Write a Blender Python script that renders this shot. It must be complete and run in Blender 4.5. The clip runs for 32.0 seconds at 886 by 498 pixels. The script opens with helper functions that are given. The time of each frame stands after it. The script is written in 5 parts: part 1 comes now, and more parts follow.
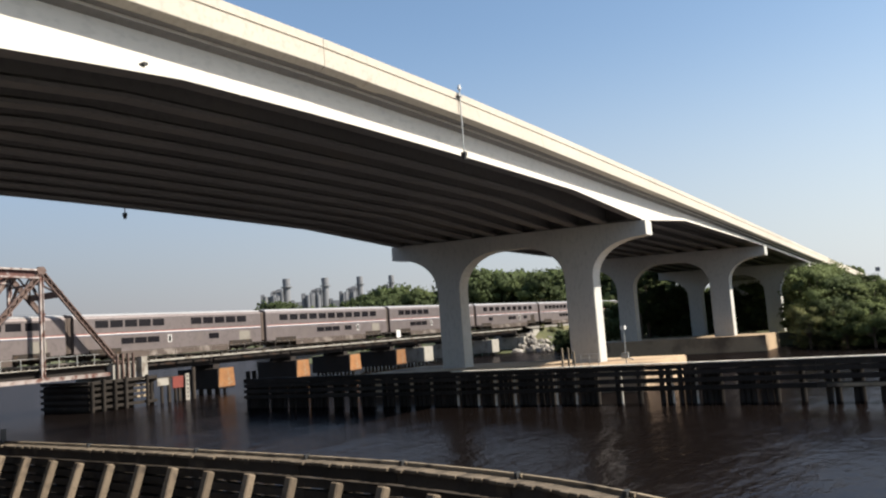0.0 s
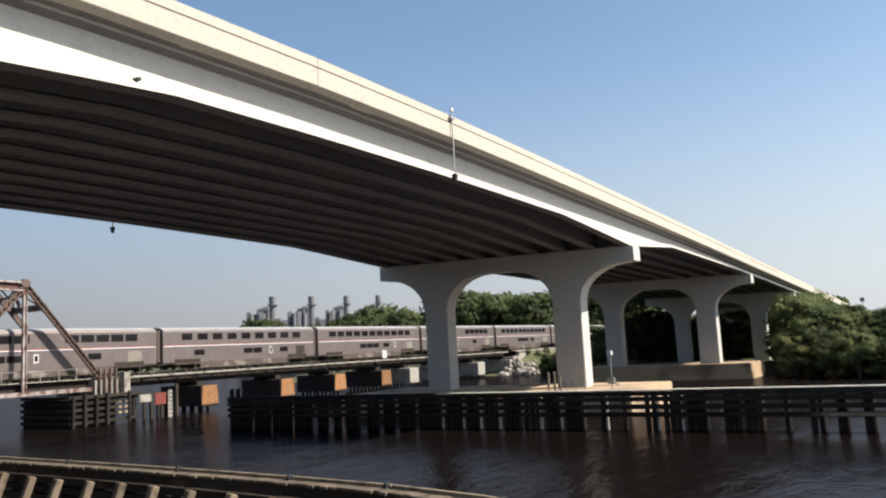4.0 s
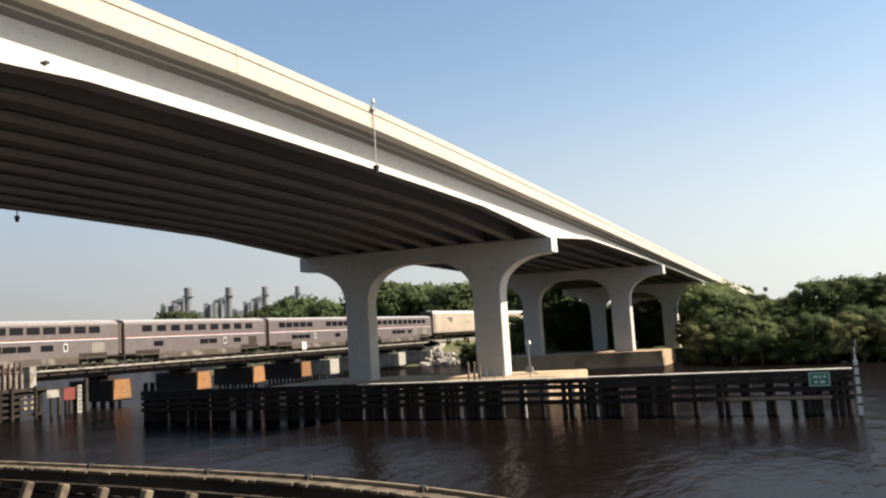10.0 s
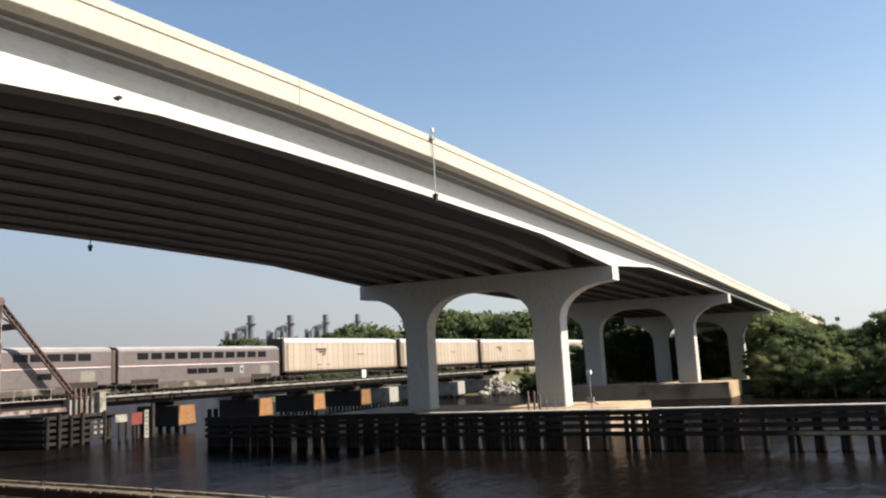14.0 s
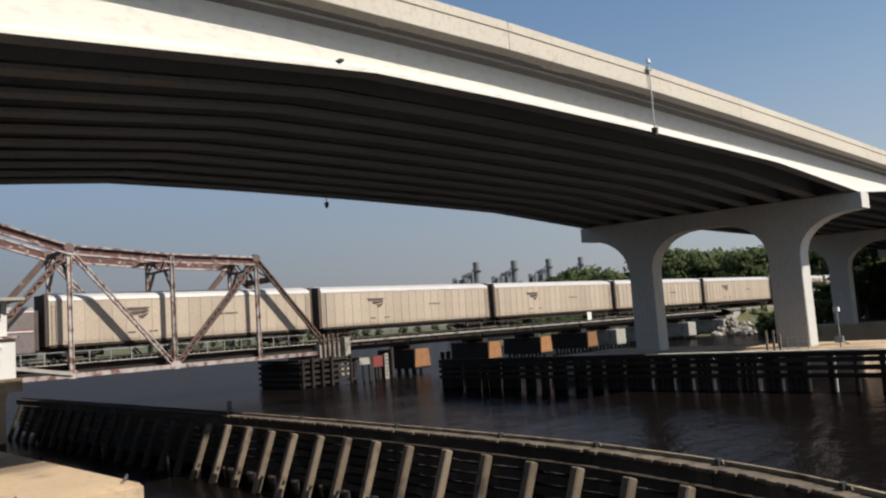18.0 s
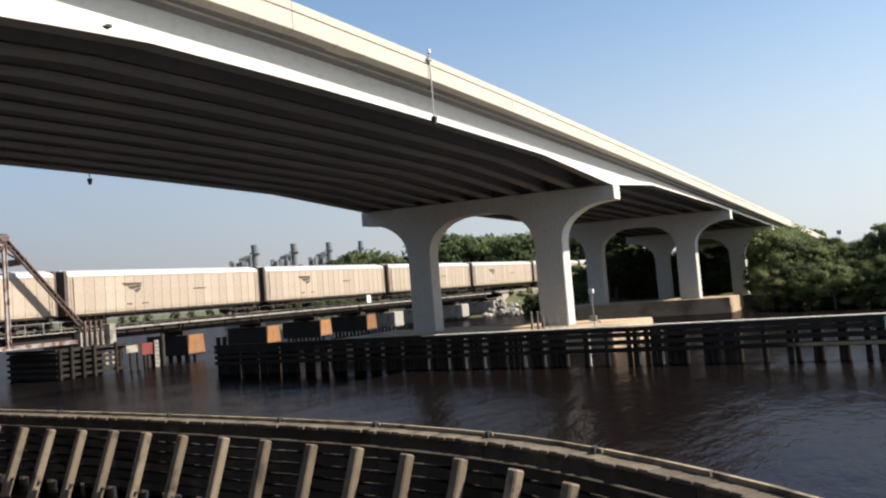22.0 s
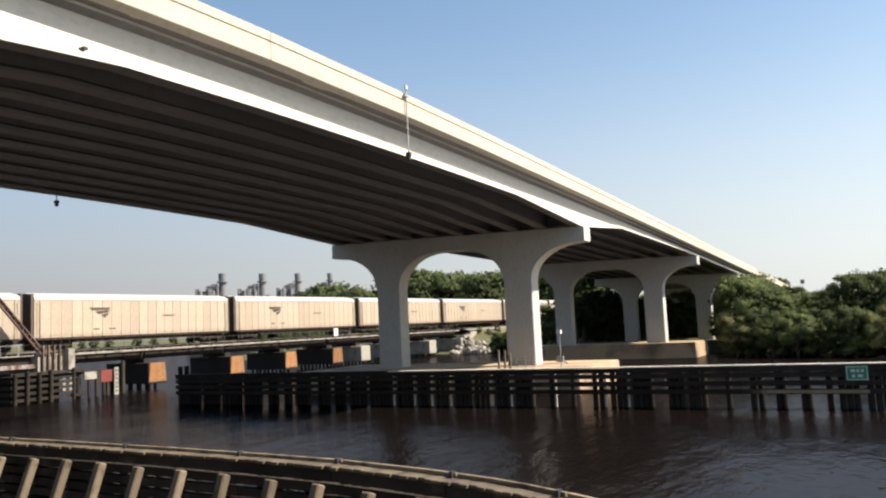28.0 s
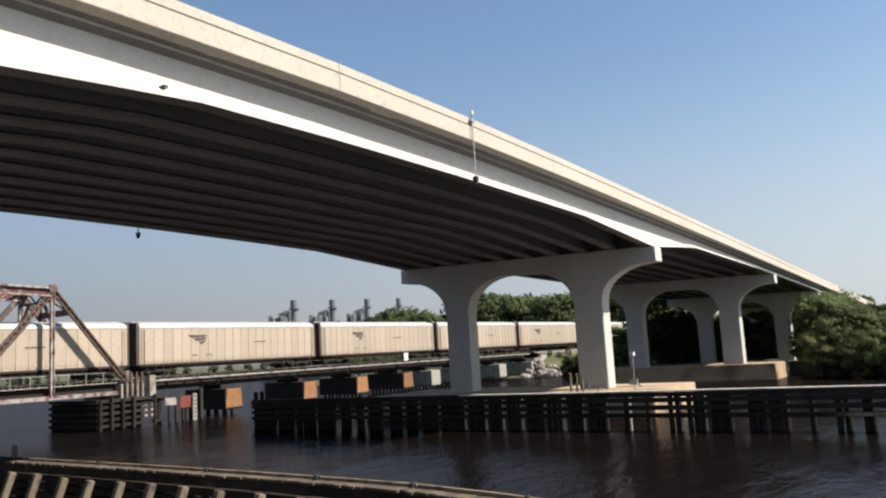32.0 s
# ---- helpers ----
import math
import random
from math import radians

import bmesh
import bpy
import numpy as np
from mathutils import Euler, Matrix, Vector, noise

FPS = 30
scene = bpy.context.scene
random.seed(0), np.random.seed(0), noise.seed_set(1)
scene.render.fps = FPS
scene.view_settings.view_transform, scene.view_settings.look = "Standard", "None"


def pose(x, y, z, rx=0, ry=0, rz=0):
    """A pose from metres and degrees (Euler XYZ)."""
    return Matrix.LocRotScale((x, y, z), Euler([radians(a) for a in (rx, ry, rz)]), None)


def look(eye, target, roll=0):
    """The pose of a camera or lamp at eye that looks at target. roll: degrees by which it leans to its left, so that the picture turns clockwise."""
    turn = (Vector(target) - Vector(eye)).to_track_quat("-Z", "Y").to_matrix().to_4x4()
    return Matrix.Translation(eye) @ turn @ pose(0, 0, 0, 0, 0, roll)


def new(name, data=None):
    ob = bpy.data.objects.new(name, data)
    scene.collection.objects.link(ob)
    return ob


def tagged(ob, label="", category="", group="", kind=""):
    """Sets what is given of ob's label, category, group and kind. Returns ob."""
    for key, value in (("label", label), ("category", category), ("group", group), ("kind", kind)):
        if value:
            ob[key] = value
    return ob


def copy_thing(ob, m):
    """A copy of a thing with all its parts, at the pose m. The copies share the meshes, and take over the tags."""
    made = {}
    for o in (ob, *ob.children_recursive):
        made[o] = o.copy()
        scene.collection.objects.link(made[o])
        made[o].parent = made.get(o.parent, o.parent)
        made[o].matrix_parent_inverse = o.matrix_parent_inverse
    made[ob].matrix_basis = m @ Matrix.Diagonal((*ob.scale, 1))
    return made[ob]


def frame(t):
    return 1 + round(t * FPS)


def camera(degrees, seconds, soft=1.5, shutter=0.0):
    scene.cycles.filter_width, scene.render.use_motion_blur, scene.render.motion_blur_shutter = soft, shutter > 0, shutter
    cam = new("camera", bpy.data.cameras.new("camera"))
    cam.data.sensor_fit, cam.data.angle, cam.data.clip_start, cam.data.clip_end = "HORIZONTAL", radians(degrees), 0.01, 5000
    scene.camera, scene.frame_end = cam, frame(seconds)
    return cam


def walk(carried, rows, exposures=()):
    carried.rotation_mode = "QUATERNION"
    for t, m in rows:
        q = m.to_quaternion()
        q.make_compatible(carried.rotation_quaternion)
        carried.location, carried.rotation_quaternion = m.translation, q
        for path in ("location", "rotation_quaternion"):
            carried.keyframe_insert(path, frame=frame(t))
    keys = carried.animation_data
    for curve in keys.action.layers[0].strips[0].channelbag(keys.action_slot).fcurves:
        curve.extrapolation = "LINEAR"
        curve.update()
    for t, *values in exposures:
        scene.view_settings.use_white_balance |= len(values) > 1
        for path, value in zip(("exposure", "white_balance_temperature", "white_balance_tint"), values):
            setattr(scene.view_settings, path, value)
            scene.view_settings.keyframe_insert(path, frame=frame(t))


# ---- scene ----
cam = camera(58.06, 32.0, soft=2.2)
# seconds, eye, then yaw, pitch and roll of the hand-held view from one standing place
PATH = [
    (0, -0.01, 0.15, 5.51, 33.06, 5.71, 4.18), (0.5, 0.02, 0.07, 5.50, 32.48, 5.98, 3.39),
    (1, 0.05, -0.07, 5.52, 31.67, 5.05, 3.41), (1.5, 0.00, -0.03, 5.51, 31.36, 5.34, 3.52),
    (2, -0.06, 0.12, 5.52, 30.89, 6.53, 3.62), (2.5, -0.05, 0.07, 5.51, 31.73, 7.24, 3.74),
    (4.5, -0.04, 0.13, 5.53, 32.05, 7.15, 2.94), (5, 0.03, -0.03, 5.51, 31.46, 5.84, 3.92),
    (5.5, 0.04, -0.03, 5.53, 29.99, 5.00, 3.37), (6, -0.02, 0.06, 5.53, 27.73, 4.97, 3.49),
    (6.5, -0.03, 0.13, 5.54, 27.05, 5.89, 3.60), (7, -0.05, 0.11, 5.54, 27.46, 6.46, 3.85),
    (7.5, -0.04, 0.03, 5.53, 27.67, 5.50, 4.91), (8, 0.01, -0.02, 5.51, 27.92, 5.58, 4.25),
    (8.5, -0.02, 0.09, 5.55, 27.32, 6.13, 3.37), (9, -0.07, 0.18, 5.53, 27.02, 6.63, 3.27),
    (9.5, 0.01, 0.04, 5.52, 26.83, 6.86, 3.71), (10, 0.03, -0.03, 5.54, 26.40, 6.17, 3.51),
    (10.5, -0.06, 0.07, 5.52, 26.76, 5.94, 3.39), (11, 0.02, 0.05, 5.54, 29.76, 7.47, 3.45),
    (11.5, -0.04, 0.12, 5.57, 30.12, 7.40, 3.60), (12, 0.00, -0.01, 5.52, 27.19, 5.89, 2.87),
    (12.5, 0.01, -0.01, 5.52, 26.63, 5.82, 2.85), (13, -0.04, 0.02, 5.52, 28.28, 6.39, 2.82),
    (13.5, -0.06, 0.14, 5.53, 29.14, 6.76, 2.53), (14, 0.01, 0.01, 5.54, 30.62, 8.44, 3.03),
    (14.5, -0.01, 0.00, 5.55, 35.09, 6.32, 3.36), (15, -0.11, -0.08, 5.52, 44.04, 5.91, 4.51),
    (15.5, -0.10, -0.06, 5.54, 51.94, 7.63, 4.09), (16, -0.03, 0.01, 5.50, 60.50, 7.60, 3.70),
    (16.5, -0.03, 0.01, 5.50, 68.40, 7.30, 3.55), (17, -0.03, 0.01, 5.50, 71.50, 7.00, 3.35),
    (17.5, -0.07, -0.06, 5.47, 65.30, 6.94, 3.27), (18, 0.02, 0.08, 5.48, 46.62, 5.44, 4.11),
    (18.5, 0.04, 0.10, 5.50, 32.70, 5.54, 4.27), (19, 0.04, -0.08, 5.48, 31.10, 4.63, 6.57),
    (19.5, 0.02, -0.02, 5.49, 30.64, 4.09, 5.46), (20, 0.00, 0.00, 5.50, 30.36, 4.68, 4.64),
    (20.5, -0.06, 0.09, 5.49, 31.45, 4.86, 4.57), (21, -0.03, 0.04, 5.49, 33.19, 4.71, 4.64),
    (21.5, 0.03, -0.06, 5.49, 32.32, 3.69, 5.11), (22, 0.04, -0.02, 5.48, 30.90, 3.05, 4.61),
    (22.5, -0.03, 0.17, 5.50, 28.59, 3.14, 3.94), (23, -0.07, 0.14, 5.49, 27.68, 4.84, 3.62),
    (23.5, -0.01, 0.02, 5.49, 28.24, 5.54, 3.19), (24, 0.03, 0.01, 5.50, 27.58, 5.36, 3.26),
    (24.5, 0.02, 0.09, 5.50, 26.83, 5.56, 3.09), (25, 0.01, 0.08, 5.52, 26.75, 6.11, 2.56),
    (25.5, 0.04, -0.00, 5.47, 27.09, 4.73, 3.32), (26, 0.04, -0.02, 5.48, 27.75, 4.48, 3.15),
    (26.5, 0.03, 0.05, 5.49, 27.97, 5.18, 2.72), (28.5, -0.01, 0.01, 5.50, 28.72, 5.69, 2.70),
    (29, -0.03, 0.07, 5.52, 28.50, 6.18, 2.53), (29.5, 0.08, -0.09, 5.49, 29.85, 6.04, 3.71),
    (30, 0.08, -0.09, 5.50, 29.95, 5.43, 3.89), (30.5, 0.05, -0.06, 5.49, 30.27, 5.28, 3.91),
    (31, -0.02, 0.01, 5.49, 31.55, 5.91, 2.67), (31.5, -0.08, 0.05, 5.52, 32.88, 7.12, 2.18),
    (32, 0.01, -0.11, 5.49, 33.55, 7.43, 3.34),
]
EXPOSURE = [(0.0, 1.08, 6600), (2.3, 1.11, 6600), (4.5, 1.06, 6550), (5.2, 1.06, 6550), (6.5, 1.2, 6950), (9.0, 1.24, 7050), (13.5, 1.24, 6850), (15.0, 0.88, 6450), (16.0, 0.76, 6500), (17.5, 0.7, 6650), (18.0, 0.55, 6450), (18.5, 0.83, 6450), (20.0, 1.05, 6500), (22.0, 1.14, 6500), (23.0, 1.28, 6950), (30.0, 1.21, 6800), (31.2, 1.08, 6550), (32.0, 0.92, 6450)]
walk(cam, [(t, pose(x, y, z, 90 + p, r, yaw)) for t, x, y, z, yaw, p, r in PATH], [(t, e, k, 10.0) for t, e, k in EXPOSURE])

# ---- light: clear afternoon, sun behind the right shoulder ----
SUN_FROM = Vector((1.0, 0.42, 1.14)).normalized()
world = bpy.data.worlds.new("sky")
scene.world = world
world.use_nodes = True
wn = world.node_tree.nodes
sky = wn.new("ShaderNodeTexSky")
sky.sky_type = "NISHITA"
sky.sun_disc = False
sky.sun_elevation = math.asin(SUN_FROM.z)
sky.sun_rotation = math.atan2(SUN_FROM.x, SUN_FROM.y)
sky.air_density, sky.dust_density, sky.ozone_density = 1.0, 1.3, 1.3
wn["Background"].inputs["Strength"].default_value = 0.08
wl = world.node_tree.links.new
# summer haze: pale towards the horizon, brighter on the sun's side
geo = wn.new("ShaderNodeTexCoord")
sep = wn.new("ShaderNodeSeparateXYZ")
wl(geo.outputs["Generated"], sep.inputs[0])
low = wn.new("ShaderNodeMapRange")
low.interpolation_type = "SMOOTHERSTEP"
for k, v in (("From Min", -0.05), ("From Max", 0.42), ("To Min", 0.85), ("To Max", 0.0)):
    low.inputs[k].default_value = v
wl(sep.outputs["Z"], low.inputs["Value"])
dot = wn.new("ShaderNodeVectorMath")
dot.operation = "DOT_PRODUCT"
dot.inputs[1].default_value = (0.93, 0.37, 0.0)
wl(geo.outputs["Generated"], dot.inputs[0])
side = wn.new("ShaderNodeMapRange")
for k, v in (("From Min", -0.9), ("From Max", 0.75)):
    side.inputs[k].default_value = v
wl(dot.outputs["Value"], side.inputs["Value"])
haze = wn.new("ShaderNodeMix")
haze.data_type = "RGBA"
haze.inputs[6].default_value = (1.26, 1.07, 1.42, 1.0)
haze.inputs[7].default_value = (5.35, 5.75, 6.1, 1.0)
wl(side.outputs["Result"], haze.inputs[0])
air = wn.new("ShaderNodeMix")
air.data_type = "RGBA"
wl(low.outputs["Result"], air.inputs[0])
tint = wn.new("ShaderNodeMix")
tint.data_type, tint.blend_type = "RGBA", "MULTIPLY"
tint.inputs[0].default_value = 1.0
tint.inputs[7].default_value = (0.95, 1.02, 1.02, 1.0)
wl(sky.outputs["Color"], tint.inputs[6])
wl(tint.outputs[2], air.inputs[6])
wl(haze.outputs[2], air.inputs[7])
wl(air.outputs[2], wn["Background"].inputs["Color"])
sun_data = bpy.data.lights.new("sun", "SUN")
sun_data.energy, sun_data.angle, sun_data.color = 5.0, radians(0.6), (1.0, 0.93, 0.82)
sun = new("sun", sun_data)
sun.matrix_world = look((0, 0, 200), Vector((0, 0, 200)) - SUN_FROM)


# ---- materials ----
def material(name, a, b, rough=0.8, metal=0.0, scale=1.0, fine=18.0, bump=0.15, stain=None, stain_scale=0.35, stain_at=0.55, vary=0.0, stretch=(1, 1, 1), spec=0.4):
    """Two tones mixed by noise at two scales, an optional third tone in patches, and relief."""
    m = bpy.data.materials.new(name)
    m.use_nodes = True
    n, ln = m.node_tree.nodes, m.node_tree.links.new
    bsdf = n["Principled BSDF"]
    bsdf.inputs["Roughness"].default_value = rough
    bsdf.inputs["Metallic"].default_value = metal
    bsdf.inputs["Specular IOR Level"].default_value = spec
    co = n.new("ShaderNodeTexCoord")
    mp = n.new("ShaderNodeMapping")
    mp.inputs["Scale"].default_value = stretch
    ln(co.outputs["Object"], mp.inputs["Vector"])

    def noise_at(sc, detail=5):
        t = n.new("ShaderNodeTexNoise")
        t.inputs["Scale"].default_value = sc
        t.inputs["Detail"].default_value = detail
        ln(mp.outputs["Vector"], t.inputs["Vector"])
        return t.outputs["Fac"]

    def mix(fac, c1, c2):
        t = n.new("ShaderNodeMix")
        t.data_type = "RGBA"
        for k, v in ((0, fac), (6, c1), (7, c2)):
            if isinstance(v, (tuple, float, int)):
                t.inputs[k].default_value = (*v, 1.0) if isinstance(v, tuple) else v
            else:
                ln(v, t.inputs[k])
        return t.outputs[2]

    def ramp(fac, lo, hi):
        t = n.new("ShaderNodeMapRange")
        t.inputs["From Min"].default_value, t.inputs["From Max"].default_value = lo, hi
        ln(fac, t.inputs["Value"])
        return t.outputs["Result"]

    big, small = noise_at(scale), noise_at(fine, 3)
    col = mix(ramp(big, 0.3, 0.7), a, b)
    dark = tuple(c * 0.72 for c in b)
    col = mix(ramp(small, 0.5, 0.95), col, dark)
    if stain:
        col = mix(ramp(noise_at(stain_scale, 8), stain_at, stain_at + 0.13), col, stain)
    if vary:
        info = n.new("ShaderNodeObjectInfo")
        hsv = n.new("ShaderNodeHueSaturation")
        r = n.new("ShaderNodeMapRange")
        r.inputs["To Min"].default_value, r.inputs["To Max"].default_value = 1 - vary, 1 + vary
        ln(info.outputs["Random"], r.inputs["Value"])
        ln(r.outputs["Result"], hsv.inputs["Value"])
        ln(col, hsv.inputs["Color"])
        col = hsv.outputs["Color"]
    ln(col, bsdf.inputs["Base Color"])
    if bump:
        bp = n.new("ShaderNodeBump")
        bp.inputs["Strength"].default_value = bump
        bp.inputs["Distance"].default_value = 0.02
        ln(small, bp.inputs["Height"])
        ln(bp.outputs["Normal"], bsdf.inputs["Normal"])
    return m


CONCRETE = material("concrete", (0.475, 0.465, 0.43), (0.42, 0.41, 0.38), 0.9, scale=0.25, fine=5, bump=0.08, stain=(0.365, 0.335, 0.285), stain_scale=0.4, stain_at=0.64, stretch=(1, 1, 0.4))
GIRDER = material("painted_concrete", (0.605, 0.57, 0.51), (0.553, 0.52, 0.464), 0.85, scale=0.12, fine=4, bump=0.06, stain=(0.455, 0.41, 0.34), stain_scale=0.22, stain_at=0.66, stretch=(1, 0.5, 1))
# girder concrete darkened: the shade under the deck is put into this colour
SOFFIT_SHADE = material("soffit_shade_concrete", (0.155, 0.148, 0.145), (0.122, 0.117, 0.115), 0.9, scale=0.15, fine=4, bump=0.06, stain=(0.15, 0.138, 0.127), stain_scale=0.25, stain_at=0.58)
PARAPET = material("weathered_concrete", (0.465, 0.42, 0.355), (0.42, 0.378, 0.318), 0.9, scale=0.15, fine=5, bump=0.06, stain=(0.32, 0.265, 0.205), stain_scale=0.7, stain_at=0.66, vary=0.04)
FOOTING = material("footing_concrete", (0.42, 0.31, 0.20), (0.33, 0.24, 0.155), 0.95, scale=0.3, fine=5, stain=(0.15, 0.105, 0.07), stain_scale=0.22, stain_at=0.54)
PALE_CONCRETE = material("pale_concrete", (0.309, 0.292, 0.258), (0.236, 0.219, 0.191), 0.9, scale=0.8, stain=(0.14, 0.118, 0.0952), stain_scale=0.8)
TIMBER = material("creosoted_timber", (0.046, 0.038, 0.031), (0.028, 0.023, 0.02), 0.85, scale=0.9, fine=14, bump=0.4, stain=(0.075, 0.061, 0.048), stain_scale=1.2, stain_at=0.58, vary=0.3, spec=0.12)
TAR_TIMBER = material("tarred_timber", (0.034, 0.029, 0.025), (0.022, 0.019, 0.017), 0.9, scale=0.9, fine=14, bump=0.4, stain=(0.055, 0.044, 0.035), stain_scale=1.2, stain_at=0.6, vary=0.3, spec=0.1)
CAP_TIMBER = material("sunbleached_timber", (0.24, 0.19, 0.132), (0.165, 0.13, 0.088), 0.85, scale=1.2, fine=20, bump=0.4, vary=0.3, stain=(0.06, 0.046, 0.033), stain_scale=1.5, stain_at=0.52)
PLANK_GREY = material("weathered_plank", (0.105, 0.081, 0.055), (0.068, 0.052, 0.037), 0.9, scale=1.2, fine=20, bump=0.4, vary=0.35, stain=(0.17, 0.14, 0.105), stain_scale=2.0, stain_at=0.6)
PILE_PALE = material("weathered_pile", (0.175, 0.138, 0.1), (0.115, 0.09, 0.066), 0.85, scale=1.0, fine=14, bump=0.4, vary=0.25, stain=(0.06, 0.047, 0.037), stain_scale=1.8, stain_at=0.54, spec=0.1)
# pale timber whose colour stands in for sunlit brightness
PALE_LIT = material("pale_lit_timber", (0.6, 0.56, 0.49), (0.48, 0.44, 0.38), 0.85, scale=1.5, fine=14, bump=0.3, stain=(0.2, 0.17, 0.14), stain_scale=2.5, stain_at=0.6)
TRUSS_STEEL = material("peeling_steel", (0.36, 0.325, 0.305), (0.25, 0.205, 0.19), 0.7, scale=0.9, fine=7, stain=(0.12, 0.055, 0.042), stain_scale=1.6, stain_at=0.48, vary=0.2)
BROWN_STEEL = material("brown_primed_steel", (0.13, 0.085, 0.07), (0.085, 0.055, 0.046), 0.75, scale=0.9, fine=7, stain=(0.26, 0.22, 0.20), stain_scale=1.1, stain_at=0.6, vary=0.2)
RUST_PLATE = material("rust_red_plate", (0.11, 0.048, 0.04), (0.07, 0.034, 0.029), 0.8, scale=0.8, fine=6, stain=(0.30, 0.26, 0.245), stain_scale=1.6, stain_at=0.56)
DARK_STEEL = material("dark_girder_steel", (0.035, 0.0294, 0.0266), (0.0245, 0.021, 0.0196), 0.75, scale=0.5, stain=(0.07, 0.035, 0.021), stain_scale=0.9, stain_at=0.62, spec=0.12)
RUST_CAP = material("rusty_cap", (0.27, 0.125, 0.045), (0.18, 0.08, 0.032), 0.85, scale=0.9, fine=6, stain=(0.21, 0.15, 0.088), stain_scale=1.3, stain_at=0.58, vary=0.2)
RAIL_STEEL = material("rail_steel", (0.30, 0.28, 0.26), (0.2, 0.16, 0.13), 0.45, 0.8, scale=2)
GALV = material("galvanised_steel", (0.42, 0.42, 0.41), (0.34, 0.34, 0.33), 0.5, 0.7, scale=3)
BLACK_METAL = material("black_metal", (0.025, 0.025, 0.025), (0.018, 0.018, 0.018), 0.6, scale=3)
STAINLESS = material("dull_stainless", (0.2, 0.17, 0.165), (0.164, 0.138, 0.134), 0.45, 0.5, scale=0.5, fine=3, bump=0.03, stain=(0.195, 0.164, 0.152), stain_scale=0.5, stain_at=0.58, vary=0.06)
GRIMY_STAINLESS = material("grimy_stainless", (0.095, 0.072, 0.06), (0.062, 0.047, 0.04), 0.6, 0.2, scale=0.8, stain=(0.2, 0.17, 0.15), stain_scale=0.8)
TAN_PANEL = material("tan_panel", (0.2, 0.182, 0.155), (0.16, 0.145, 0.122), 0.7, scale=1.0)
COACH_ROOF = material("coach_roof", (0.42, 0.41, 0.40), (0.33, 0.32, 0.31), 0.5, 0.4, scale=0.5)
GLASS_DARK = material("tinted_glass", (0.012, 0.011, 0.013), (0.01, 0.009, 0.011), 0.12, scale=1, bump=0.0, spec=0.18)
UNDERFRAME = material("grimy_underframe", (0.042, 0.035, 0.0301), (0.028, 0.0238, 0.021), 0.85, scale=2, stain=(0.077, 0.049, 0.0315), stain_scale=2, spec=0.12)
CREAM = material("rack_cream_paint", (0.37, 0.305, 0.24), (0.33, 0.267, 0.205), 0.6, scale=0.35, fine=3, bump=0.05, stain=(0.245, 0.174, 0.12), stain_scale=0.45, stain_at=0.6, vary=0.1)
RACK_ROOF = material("rack_roof", (0.42, 0.40, 0.385), (0.365, 0.348, 0.332), 0.5, 0.15, scale=0.4)
RACK_END = material("rack_end_door", (0.085, 0.062, 0.05), (0.058, 0.044, 0.037), 0.8, scale=1.0, vary=0.3)
RED = material("red_paint", (0.17, 0.034, 0.025), (0.125, 0.027, 0.021), 0.7, scale=2)
RED_STRIPE = material("red_stripe", (0.26, 0.075, 0.062), (0.21, 0.062, 0.052), 0.5, scale=1)
WHITE = material("white_paint", (0.608, 0.601, 0.577), (0.546, 0.538, 0.515), 0.6, scale=1)
BLUE = material("blue_paint", (0.035, 0.06, 0.13), (0.03, 0.05, 0.11), 0.5, scale=1)
GREEN_SIGN = material("green_sign", (0.02, 0.22, 0.12), (0.02, 0.19, 0.10), 0.4, scale=2)
HOUSE_WHITE = material("house_white", (0.576, 0.569, 0.547), (0.518, 0.504, 0.482), 0.7, scale=0.7, stain=(0.396, 0.36, 0.317), stain_scale=0.8, stain_at=0.68)
ROCK = material("riprap", (0.3, 0.275, 0.245), (0.2, 0.182, 0.16), 0.95, scale=1.5, bump=0.5, vary=0.35)
BALLAST = material("ballast", (0.191, 0.174, 0.151), (0.135, 0.123, 0.107), 0.95, scale=3, fine=25, bump=0.6)
GRASS = material("rough_grass", (0.072, 0.076, 0.03), (0.046, 0.054, 0.02), 0.95, scale=0.3, fine=4, bump=0.5, stain=(0.118, 0.106, 0.05), stain_scale=0.12, stain_at=0.52)
BARK = material("bark", (0.12, 0.09, 0.065), (0.075, 0.058, 0.045), 0.95, scale=3, fine=16, bump=0.6)
# far-off grey, paler and bluer: distance haze is put into the colour
HAZE_GREY = material("haze_grey", (0.18, 0.184, 0.198), (0.14, 0.144, 0.156), 0.7, scale=0.1)


